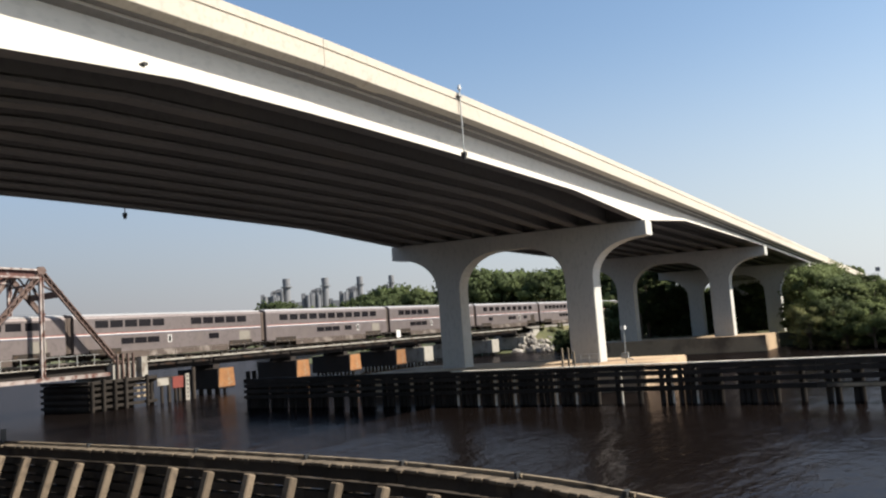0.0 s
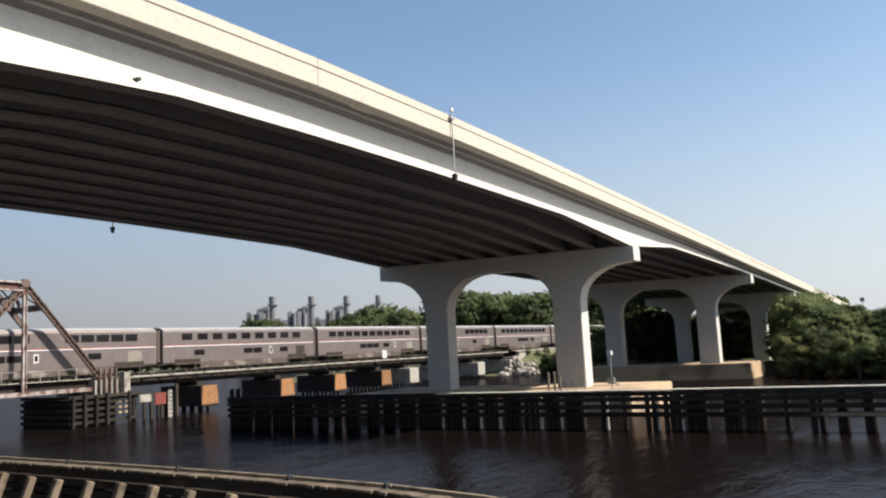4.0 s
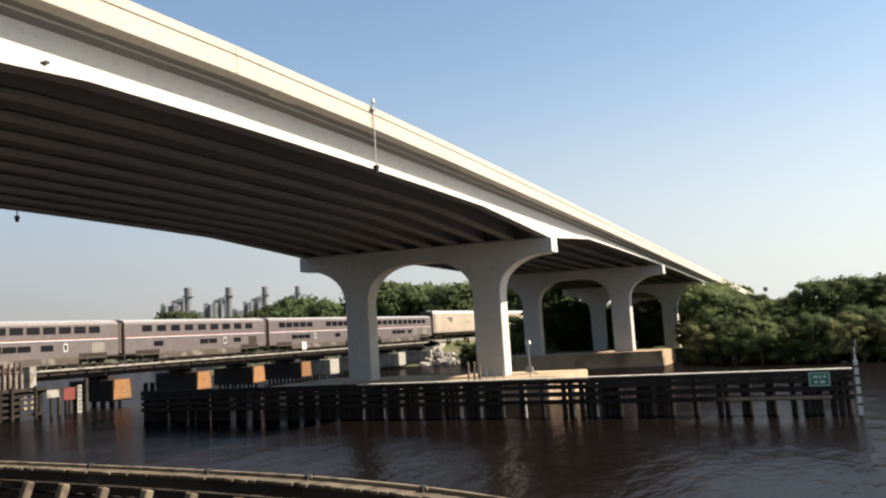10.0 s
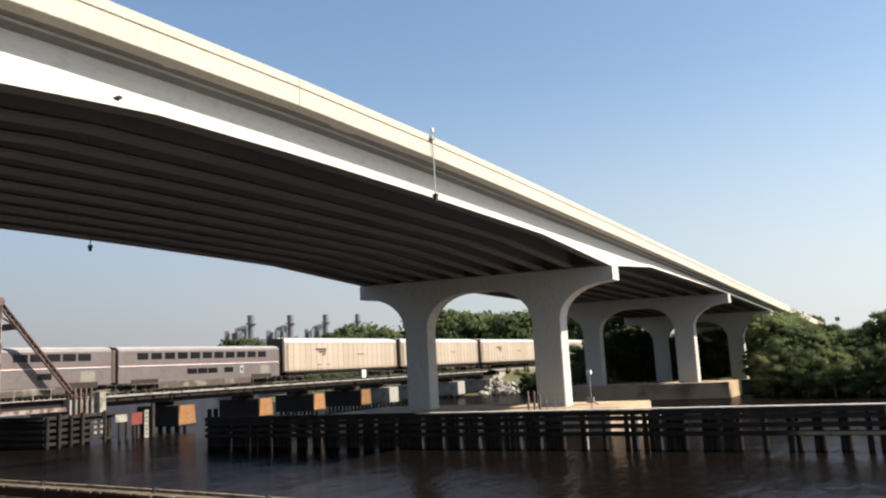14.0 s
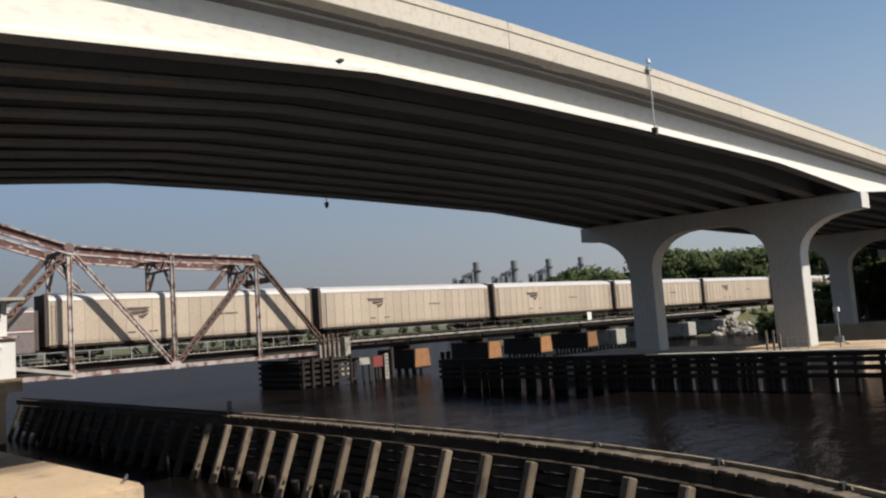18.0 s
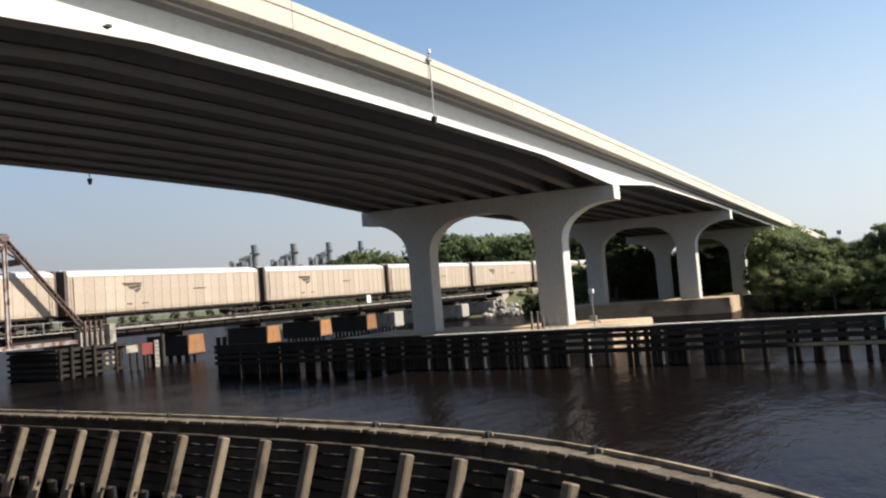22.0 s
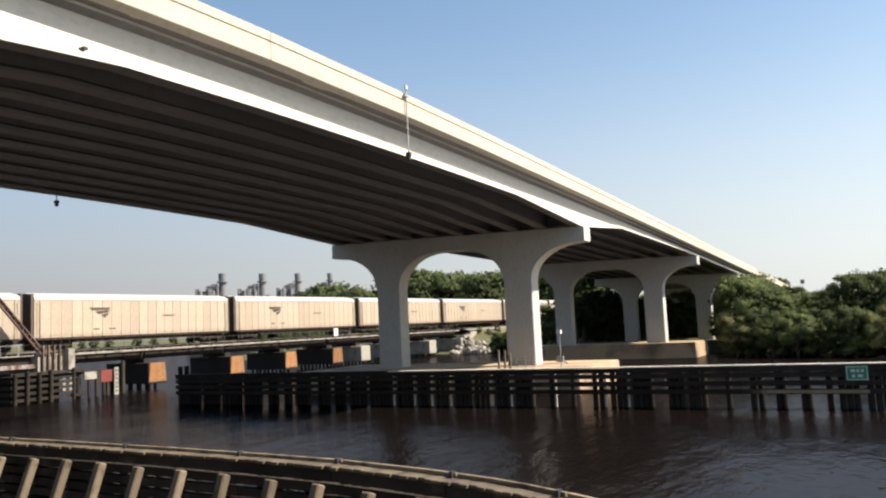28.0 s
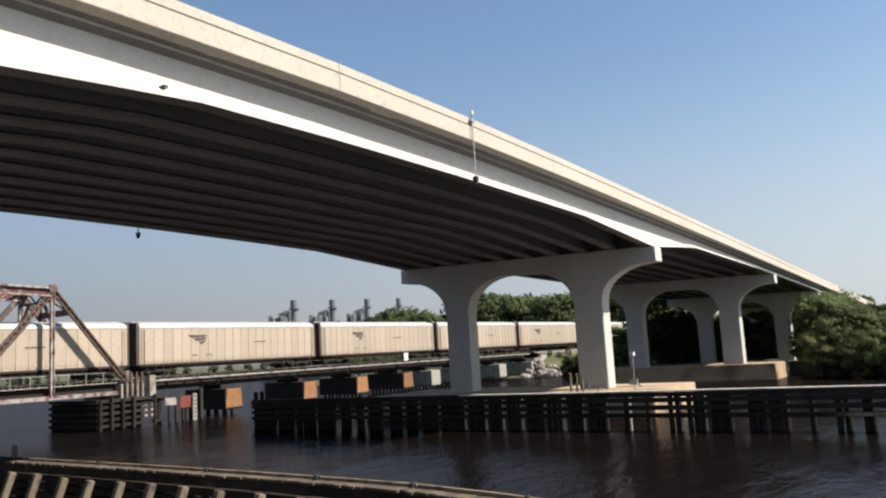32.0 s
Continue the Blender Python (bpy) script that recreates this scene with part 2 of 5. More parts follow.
def leaf_material(name, a, b):
    m = material(name, a, b, 0.75, scale=0.5, fine=4, bump=0.0, vary=0.25, spec=0.12)
    n, ln = m.node_tree.nodes, m.node_tree.links.new
    geo = n.new("ShaderNodeNewGeometry")
    hsv = n.new("ShaderNodeHueSaturation")
    r = n.new("ShaderNodeMapRange")
    r.inputs["To Min"].default_value, r.inputs["To Max"].default_value = 0.75, 1.25
    ln(geo.outputs["Random Per Island"], r.inputs["Value"])
    ln(r.outputs["Result"], hsv.inputs["Value"])
    bsdf = n["Principled BSDF"]
    src = bsdf.inputs["Base Color"].links[0].from_socket
    ln(src, hsv.inputs["Color"])
    ln(hsv.outputs["Color"], bsdf.inputs["Base Color"])
    through_leaf = n.new("ShaderNodeBsdfTranslucent")
    ln(hsv.outputs["Color"], through_leaf.inputs["Color"])
    both = n.new("ShaderNodeMixShader")
    both.inputs[0].default_value = 0.35
    ln(bsdf.outputs[0], both.inputs[1])
    ln(through_leaf.outputs[0], both.inputs[2])
    ln(both.outputs[0], n["Material Output"].inputs["Surface"])
    return m


LEAF = leaf_material("leaves_mid", (0.104, 0.125, 0.05), (0.072, 0.092, 0.036))
LEAF_DARK = leaf_material("leaves_dark", (0.073, 0.094, 0.038), (0.049, 0.066, 0.028))
LEAF_LIGHT = leaf_material("leaves_light", (0.132, 0.132, 0.057), (0.097, 0.104, 0.043))


def water_material():
    m = bpy.data.materials.new("tannin_water")
    m.use_nodes = True
    n, ln = m.node_tree.nodes, m.node_tree.links.new
    n.remove(n["Principled BSDF"])
    body = n.new("ShaderNodeBsdfDiffuse")
    body.inputs["Color"].default_value = (0.0042, 0.003, 0.0026, 1)
    gloss = n.new("ShaderNodeBsdfGlossy")
    gloss.inputs["Color"].default_value = (0.52, 0.5, 0.53, 1)
    gloss.inputs["Roughness"].default_value = 0.14
    fres = n.new("ShaderNodeFresnel")
    fres.inputs["IOR"].default_value = 1.333
    mixed = n.new("ShaderNodeMixShader")
    share = n.new("ShaderNodeMapRange")
    share.inputs["To Min"].default_value, share.inputs["To Max"].default_value = 0.09, 0.5
    ln(fres.outputs[0], share.inputs["Value"])
    ln(share.outputs["Result"], mixed.inputs[0])
    ln(body.outputs[0], mixed.inputs[1])
    ln(gloss.outputs[0], mixed.inputs[2])
    ln(mixed.outputs[0], n["Material Output"].inputs["Surface"])
    co = n.new("ShaderNodeTexCoord")
    mp = n.new("ShaderNodeMapping")
    mp.inputs["Rotation"].default_value = (0, 0, radians(35))
    mp.inputs["Scale"].default_value = (1.0, 0.45, 1.0)
    ln(co.outputs["Object"], mp.inputs["Vector"])
    total = None
    for sc, det, w in ((0.22, 2, 1.0), (0.9, 3, 0.5), (3.2, 3, 0.2), (9.0, 2, 0.07)):
        t = n.new("ShaderNodeTexNoise")
        t.inputs["Scale"].default_value, t.inputs["Detail"].default_value = sc, det
        ln(mp.outputs["Vector"], t.inputs["Vector"])
        k = n.new("ShaderNodeMath")
        k.operation = "MULTIPLY_ADD"
        ln(t.outputs["Fac"], k.inputs[0])
        k.inputs[1].default_value = w
        if total:
            ln(total, k.inputs[2])
        else:
            k.inputs[2].default_value = 0.0
        total = k.outputs[0]
    bp = n.new("ShaderNodeBump")
    bp.inputs["Strength"].default_value, bp.inputs["Distance"].default_value = 1.0, 0.15
    ln(total, bp.inputs["Height"])
    for node in (body, gloss, fres):
        ln(bp.outputs["Normal"], node.inputs["Normal"])
    return m


WATER = water_material()


# ---- mesh helpers ----
def box(bm, lo, hi, m=None):
    vs = [bm.verts.new((x, y, z)) for z in (lo[2], hi[2]) for y in (lo[1], hi[1]) for x in (lo[0], hi[0])]
    if m is not None:
        for v in vs:
            v.co = m @ v.co
    for f in ((0, 2, 3, 1), (4, 5, 7, 6), (0, 1, 5, 4), (1, 3, 7, 5), (3, 2, 6, 7), (2, 0, 4, 6)):
        bm.faces.new([vs[i] for i in f])
    return bm


def boxes(*pairs):
    bm = bmesh.new()
    for lo, hi in pairs:
        box(bm, lo, hi)
    return bm


def beam(bm, a, b, w, h):
    """A square bar from a to b, w across and h deep."""
    a, b = Vector(a), Vector(b)
    d = b - a
    m = Matrix.Translation(a) @ d.to_track_quat("Z", "Y").to_matrix().to_4x4()
    return box(bm, (-w / 2, -h / 2, 0), (w / 2, h / 2, d.length), m)


def beams(*rows):
    bm = bmesh.new()
    for r in rows:
        beam(bm, *r)
    return bm


def tube(bm, a, b, r0, r1=None, n=10):
    a, b = Vector(a), Vector(b)
    r1 = r0 if r1 is None else r1
    q = (b - a).to_track_quat("Z", "Y").to_matrix()
    rings = []
    for p, r in ((a, r0), (b, r1)):
        rings.append([bm.verts.new(p + q @ Vector((r * math.cos(2 * math.pi * i / n), r * math.sin(2 * math.pi * i / n), 0))) for i in range(n)])
    for i in range(n):
        bm.faces.new((rings[0][i], rings[0][(i + 1) % n], rings[1][(i + 1) % n], rings[1][i]))
    bm.faces.new(rings[0][::-1])
    bm.faces.new(rings[1])
    return bm


def loft(bm, rings, closed=True):
    """Skin through rings of equal point counts, capped at both ends."""
    vs = [[bm.verts.new(p) for p in ring] for ring in rings]
    k = len(vs[0])
    for r0, r1 in zip(vs, vs[1:]):
        for i in range(k if closed else k - 1):
            bm.faces.new((r0[i], r0[(i + 1) % k], r1[(i + 1) % k], r1[i]))
    bm.faces.new(vs[0][::-1])
    bm.faces.new(vs[-1])
    bmesh.ops.recalc_face_normals(bm, faces=bm.faces)
    return bm


def part(name, bm, mat, parent=None, label="", smooth=False):
    """Links a bmesh, drawn in world space, as one mesh object under a thing or under a part."""
    me = bpy.data.meshes.new(name)
    if parent is not None:
        bmesh.ops.translate(bm, verts=bm.verts, vec=-spot(parent))
    bm.to_mesh(me)
    bm.free()
    me.materials.append(mat)
    if smooth:
        for p in me.polygons:
            p.use_smooth = True
    ob = new(name, me)
    ob.parent = parent
    if label:
        ob["label"] = label
    return ob


def spot(ob):
    p = Vector((0, 0, 0))
    while ob is not None:
        p += ob.location
        ob = ob.parent
    return p


def shared(name, me, parent, loc, label=""):
    """One more object on a mesh that is there already, at a place in its parent's space."""
    ob = new(name, me)
    ob.parent = parent
    ob.location = loc
    if label:
        ob["label"] = label
    return ob


def mesh_of(name, bm, mat, smooth=False):
    me = bpy.data.meshes.new(name)
    bm.to_mesh(me)
    bm.free()
    me.materials.append(mat)
    if smooth:
        for p in me.polygons:
            p.use_smooth = True
    return me


def thing(name, at, label, category, group="", kind=""):
    ob = new(name)
    ob.empty_display_size = 0.5
    ob.location = at
    return tagged(ob, label, category, group, kind)


# ---- highway bridge: runs along +y, its near edge at x = -20 ----
PIERS = [-74.0, -35.3, 3.98, 61.5, 106.5, 140.5, 180.0, 219.5, 259.0, 298.5, 338.0, 377.5, 417.0]
MAIN = (3.98, 61.5)
X_NEAR, X_FAR = -20.97, -43.7
X_EDGE = -19.53


def parapet_top(y):
    return 17.0 - 0.031 * (math.sqrt((y - 25.0) ** 2 + 225.0) - 15.0)


def depth(y):
    """From the parapet's top down to the girders' underside."""
    stations = [(-400, 1.93), (-35.3, 1.93), (-8.0, 2.28), (3.98, 3.66), (17.0, 2.82), (26.0, 2.81), (36.0, 2.79), (48.3, 2.74), (61.5, 3.38), (72.7, 2.27), (101, 1.92), (500, 1.93)]
    for (y0, d0), (y1, d1) in zip(stations, stations[1:]):
        if y <= y1:
            return d0 + (d1 - d0) * (y - y0) / (y1 - y0)
    return 1.93


def inset(y):
    """The deck bends in plan over straight outer girders, so its overhang is widest at mid-span."""
    stations = [(-400, 0.42), (8.0, 0.4), (17.0, 0.34), (30.0, 0.25), (48.0, 0.26), (61.5, 0.32), (72.0, 0.38), (500, 0.42)]
    for (y0, d0), (y1, d1) in zip(stations, stations[1:]):
        if y <= y1:
            return d0 + (d1 - d0) * (y - y0) / (y1 - y0)
    return 0.42


def crossfall(x):
    return 0.5 * (X_NEAR - x) / (X_NEAR - X_FAR)


def stations_between(y0, y1):
    ys = {y0, y1, *(k for k in (-7.5, 3.98, 17.0, 26.0, 36.0, 48.3, 61.5, 72.7) if y0 < k < y1)}
    ys |= {y0 + (y1 - y0) * i / 6 for i in range(1, 6)}
    return sorted(ys)


def highway_bridge():
    b = thing("highway_bridge", (-32, 32, 14), "grey concrete girder highway bridge with haunched girders over a river", "bridge", kind="structure")
    spans = list(zip(PIERS, PIERS[1:]))
    for y0, y1 in spans:
        ys = stations_between(y0, y1)
        for i in range(10):
            x = X_NEAR + (X_FAR - X_NEAR) * i / 9
            rings = []
            for y in ys:
                yy = min(max(y, y0 + 0.012), y1 - 0.012)
                top, low = parapet_top(y) - 1.28 + crossfall(x), parapet_top(y) - depth(y) + crossfall(x) * 0.95
                prof = [(-0.36, low), (0.36, low), (0.36, low + 0.15), (0.12, low + 0.32), (0.12, top - 0.22), (0.45, top - 0.1), (0.45, top), (-0.45, top), (-0.45, top - 0.1), (-0.12, top - 0.22), (-0.12, low + 0.32), (-0.36, low + 0.15)]
                rings.append([(x + dx + (inset(y) if i == 0 else 0.0), yy, z) for dx, z in prof])
            g = part("girder", loft(bmesh.new(), rings), GIRDER if i in (0, 9) else SOFFIT_SHADE, b)
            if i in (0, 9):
                # only the outer face keeps the pale paint; the rest has shade in its colour
                g.data.materials.append(SOFFIT_SHADE)
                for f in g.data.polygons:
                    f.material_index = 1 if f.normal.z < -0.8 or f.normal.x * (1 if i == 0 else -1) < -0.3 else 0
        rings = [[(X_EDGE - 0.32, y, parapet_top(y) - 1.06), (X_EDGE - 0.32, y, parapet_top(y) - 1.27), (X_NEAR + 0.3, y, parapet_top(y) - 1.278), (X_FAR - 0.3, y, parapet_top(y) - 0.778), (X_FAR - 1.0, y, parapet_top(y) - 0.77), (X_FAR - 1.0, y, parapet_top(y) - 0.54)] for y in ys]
        # the slab's tone holds the overhang's shade as well
        part("deck_slab", loft(bmesh.new(), rings), SOFFIT_SHADE, b)
        for side in (0, 1):
            n = max(1, round((y1 - y0) / 20))
            for k in range(n):
                ya, yb = y0 + (y1 - y0) * k / n + 0.015, y0 + (y1 - y0) * (k + 1) / n - 0.015
                rings = []
                for y in (ya, (ya + yb) / 2, yb):
                    t = parapet_top(y) + 0.5 * side
                    x, s = (X_EDGE, -1) if side == 0 else (X_FAR - 1.02, 1)
                    rings.append([(x + s * 0.3, y, t - 1.255), (x + s * 0.02, y, t - 1.12), (x, y, t - 1.09), (x, y, t - 0.41), (x + s * 0.05, y, t - 0.405), (x + s * 0.05, y, t - 0.355), (x, y, t - 0.34), (x, y, t), (x + s * 0.28, y, t), (x + s * 0.3, y, t - 0.6), (x + s * 0.45, y, t - 1.05), (x + s * 0.45, y, t - 1.255)])
                part("parapet", loft(bmesh.new(), rings), PARAPET, b)
    for px in MAIN:
        for i in range(9):
            x0 = X_NEAR + (X_FAR - X_NEAR) * i / 9
            x1 = X_NEAR + (X_FAR - X_NEAR) * (i + 1) / 9
            z1, z0 = parapet_top(px) - 1.3 + crossfall(x1), parapet_top(px) - depth(px) + 0.3 + crossfall(x0)
            part("diaphragm", boxes(((x1 + 0.13, px - 0.2, z0), (x0 - 0.13, px + 0.2, z1))), SOFFIT_SHADE, b)
    # drain outlets under the fascia and navigation lamps at mid-span
    for x, y in ((-20.3, 15.55), (-20.3, 2.3), (-20.3, -1.0)):
        z = 14.3 if y > 5 else 14.08
        part("drain_outlet", boxes(((x - 0.2, y - 0.07, z - 0.04), (x + 0.08, y + 0.07, z + 0.05))), BLACK_METAL, b, "small dark drain outlet")
    return b


def nav_lamp(x, y, outer):
    t = parapet_top(y) + (0.5 if outer < 0 else 0)
    low = t - depth(y) - 0.26
    ob = thing("navigation_light", (x, y, t), "small clearance light hung on a galvanised pole from a bridge edge", "light", "navigation lights")
    bm = tube(bmesh.new(), (x, y, low - 0.05), (x, y, t + 0.2), 0.035, n=8)
    part("pole", bm, GALV, ob)
    bm = boxes(((x - 0.12, y - 0.1, low - 0.12), (x + 0.12, y + 0.1, low + 0.08)))
    tube(bm, (x, y, low - 0.3), (x, y, low - 0.1), 0.1, 0.12, 12)
    part("lantern", bm, BLACK_METAL, ob, "dark lantern")
    bm = tube(bmesh.new(), (x, y, t + 0.15), (x, y, t + 0.36), 0.1, 0.07, 10)
    part("cap_light", bm, WHITE, ob)
    part("bracket", beams(((x, y, t - 0.1), (x - 0.35 * outer, y, t - 0.1), 0.07, 0.07), ((x, y - 0.18, t - 0.15), (x, y + 0.18, t - 0.15), 0.12, 0.12)), GALV, ob)
    return ob


def pier(y, foot_z=1.7, foot=(-46.0, -19.6), foot_y=(-5.2, 5.2)):
    top = parapet_top(y) - depth(y) - 0.03
    p = thing("bridge_pier", (-32.1, y, 0), "grey concrete two-column pier with arched cap on a low footing", "bridge pier", "bridge piers")
    hw = 0.75
    zt, zb = top - 0.02, top - 1.15
    c0, c1, c2, c3 = -24.7, -27.2, -37.4, -39.75
    spring = zb - 2.75

    def arc(xa, za, xb, zb2, n=9):
        """Quarter ellipse from the column's face at (xa, za) up to the flat underside at (xb, zb2)."""
        return [(xa + (xb - xa) * (1 - math.cos(a)), za + (zb2 - za) * math.sin(a)) for a in [math.pi / 2 * i / n for i in range(n + 1)]]

    under = [(-20.0, zb)]
    near = arc(c0, spring, -20.6, zb - 0.06)
    under += near[::-1]
    in1 = arc(c1, spring, -31.2, zb + 0.15)
    in2 = arc(c2, spring, -33.5, zb + 0.2)
    out2 = arc(c3, spring, -43.9, zb + 0.42)
    under2 = in1 + in2[::-1]
    under3 = out2 + [(-44.6, zb + 0.5)]
    low = [q for q in under + under2 + under3]
    bm = bmesh.new()
    cols = [[bm.verts.new(q) for q in ((x, y - hw, z), (x, y + hw, z), (x, y + hw, zt + 0.66 * (-20.0 - x) / 24.6), (x, y - hw, zt + 0.66 * (-20.0 - x) / 24.6))] for x, z in low]
    for q0, q1 in zip(cols, cols[1:]):
        for i in range(4):
            bm.faces.new((q0[i], q0[(i + 1) % 4], q1[(i + 1) % 4], q1[i]))
    bm.faces.new(cols[0][::-1])
    bm.faces.new(cols[-1])
    bmesh.ops.recalc_face_normals(bm, faces=bm.faces)
    part("cap", bm, CONCRETE, p)
    for xa, xb in ((c0, c1), (c2, c3)):
        bm = bmesh.new()
        ch = 0.06
        rings = []
        for z, e in ((foot_z - 0.3, 0.0), (spring, 0.0)):
            rings.append([(xa + e, y - hw + ch, z), (xa + e, y + hw - ch, z), (xa - ch, y + hw + e, z), (xb + ch, y + hw + e, z), (xb - e, y + hw - ch, z), (xb - e, y - hw + ch, z), (xb + ch, y - hw - e, z), (xa - ch, y - hw - e, z)])
        loft(bm, rings)
        part("column", bm, CONCRETE, p)
    bm = boxes(((foot[0], y + foot_y[0], -3.0), (foot[1], y + foot_y[1], foot_z)))
    bmesh.ops.bevel(bm, geom=list(bm.edges), offset=0.08, segments=2, affect="EDGES")
    part("footing", bm, FOOTING, p, "stained tan concrete footing")
    if y == 3.98:
        bm = beams(((-24.67, y + 0.05, foot_z), (-24.67, y + 0.05, spring), 0.06, 0.06), ((-19.97, y + 0.05, zb), (-19.97, y + 0.05, zt), 0.06, 0.06))
        for (xa, za), (xb, zc) in zip(near, near[1:]):
            beam(bm, (xa + 0.04, y + 0.05, za), (xb + 0.04, y + 0.05, zc), 0.06, 0.06)
        part("drain_pipe", bm, GALV, p)
        bm = boxes(((-24.68, y - 0.2, foot_z), (-24.05, y + 0.35, foot_z + 0.4)))
        bmesh.ops.bevel(bm, geom=list(bm.edges), offset=0.1, segments=2, affect="EDGES")
        part("splash_block", bm, PALE_CONCRETE, p)
    return p


highway_bridge()
for py in PIERS[1:]:
    if py == 3.98:
        pier(py, foot=(-46.0, -22.5), foot_y=(-5.4, 5.5))
    elif py == 106.5:
        pier(py, foot_z=1.95, foot=(-46.0, -20.5), foot_y=(-3.5, 5.0))
    else:
        pier(py, foot_z=1.95 if py < 120 else 0.25)
nav_lamp(X_EDGE + 0.1, 33.0, 1)
nav_lamp(X_FAR - 1.08, 32.2, -1)


# ---- water and land ----
def sheet(name, rows, mat, label, category, kind="structure"):
    """A ground sheet from a grid of points, rows of equal length."""
    bm = bmesh.new()
    g = [[bm.verts.new(p) for p in r] for r in rows]
    for r0, r1 in zip(g, g[1:]):
        for i in range(len(r0) - 1):
            bm.faces.new((r0[i], r0[i + 1], r1[i + 1], r1[i]))
    bmesh.ops.recalc_face_normals(bm, faces=bm.faces)
    ob = part(name, bm, mat, None, smooth=True)
    return tagged(ob, label, category, kind=kind)


sheet("water", [[(x, y, 0.0) for x in (-4000, -400, 0, 400, 4000)] for y in (-4000, -400, 0, 400, 4000)], WATER, "dark brown tannin-stained river water with small ripples", "water")


def land_height(x, y):
    """Low bank that rises from the river's far shore; the railway's bank is built on it."""
    shore = 112.0 + 6.0 * noise.noise((x * 0.03, 0.0, 2.0))
    if x < -35:
        shore += min(-35 - x, 30) * 0.75
    if x > -18:
        shore -= min((x + 18) * 0.75, 10) + max(0.0, (x - 10) * 0.15)
    if x < -130:
        shore += min(-130 - x, 60) * 2.0
    d = y - shore
    h = -1.5 + 2.3 / (1 + math.exp(-d / 2.0)) + min(max(d, 0) * 0.012, 2.0)
    return h + 0.25 * noise.noise((x * 0.15, y * 0.15, 0.0)) * (1 if d > 0 else 0)


xs = [-4000, -1500, -600, -300, -200, -150] + [-130 + 5 * i for i in range(45)] + [110, 150, 220, 400, 900, 2000, 4000]
ys = [78 + 3 * i for i in range(40)] + [205, 230, 270, 330, 450, 700, 1200, 2500, 4500]
sheet("ground", [[(x, y, land_height(x, y)) for x in xs] for y in ys], GRASS, "rough grassy river bank reaching to the horizon", "ground")

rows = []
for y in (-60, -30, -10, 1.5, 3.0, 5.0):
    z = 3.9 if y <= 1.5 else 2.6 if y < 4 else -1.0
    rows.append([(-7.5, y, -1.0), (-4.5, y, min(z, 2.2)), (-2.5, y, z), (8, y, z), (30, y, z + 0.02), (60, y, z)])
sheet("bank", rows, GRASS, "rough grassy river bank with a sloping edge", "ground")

# ---- railway: runs along +y at x = -75 ----
TRACK_X, RAIL_Z = -75.0, 4.87


def sleeper_mesh(half):
    key = "sleeper_%d" % round(half * 100)
    return bpy.data.meshes.get(key) or mesh_of(key, boxes(((-half, -0.11, 0.0), (half, 0.11, 0.3))), TIMBER)


def trestle_span(y0, y1):
    t = thing("railway_trestle_span", (TRACK_X, (y0 + y1) / 2, 3.5), "dark steel plate girder railway span with open walkway", "railway bridge", "trestle spans")
    ya, yb = y0 + 0.05, y1 - 0.05
    for s in (-1, 1):
        x = TRACK_X + s * 1.35
        part("plate_girder", boxes(((x - 0.03, ya, 3.42), (x + 0.03, yb, 4.3)), ((x - 0.2, ya, 3.38), (x + 0.2, yb, 3.42)), ((x - 0.2, ya, 4.3), (x + 0.2, yb, 4.35))), DARK_STEEL, t)
        xw = TRACK_X + s * 2.3
        part("walkway", boxes(((xw - 0.35, ya, 4.42), (xw + 0.35, yb, 4.5)), ((xw + s * 0.3 - 0.04, ya, 4.3), (xw + s * 0.3 + 0.04, yb, 4.42))), PALE_CONCRETE, t, "pale worn walkway")
        part("rail", boxes(((TRACK_X + s * 0.7175 - 0.035, ya, 4.74), (TRACK_X + s * 0.7175 + 0.035, yb, RAIL_Z)), ((TRACK_X + s * 0.7175 - 0.07, ya, 4.7), (TRACK_X + s * 0.7175 + 0.07, yb, 4.74))), RAIL_STEEL, t)
    bm = beams(((TRACK_X + 2.62, ya, 5.5), (TRACK_X + 2.62, yb, 5.5), 0.03, 0.03))
    k = max(2, round((y1 - y0) / 2.4))
    for i in range(k):
        y = y0 + (i + 0.5) * (y1 - y0) / k
        beam(bm, (TRACK_X + 2.62, y, 4.5), (TRACK_X + 2.62, y, 5.5), 0.045, 0.045)
    part("handrail", bm, RAIL_STEEL, t)
    n = int((y1 - y0) / 0.55)
    for i in range(n):
        y = y0 + (i + 0.5) * (y1 - y0) / n
        shared("sleeper", sleeper_mesh(2.65 if i % 4 == 0 else 1.5), t, Vector((TRACK_X, y, 4.4)) - t.location)
    return t


def slim_bent(y):
    b = thing("trestle_bent", (TRACK_X, y, 0), "pale concrete railway bent with a short cap on square columns", "railway bent", "trestle bents")
    part("cap_beam", boxes(((TRACK_X - 3.2, y - 0.55, 2.05), (TRACK_X + 3.2, y + 0.55, 3.38))), FOOTING, b)
    for x in (-2.4, 0.0, 2.4):
        part("column", boxes(((TRACK_X + x - 0.36, y - 0.36, -3), (TRACK_X + x + 0.36, y + 0.36, 2.05))), FOOTING, b)
    return b


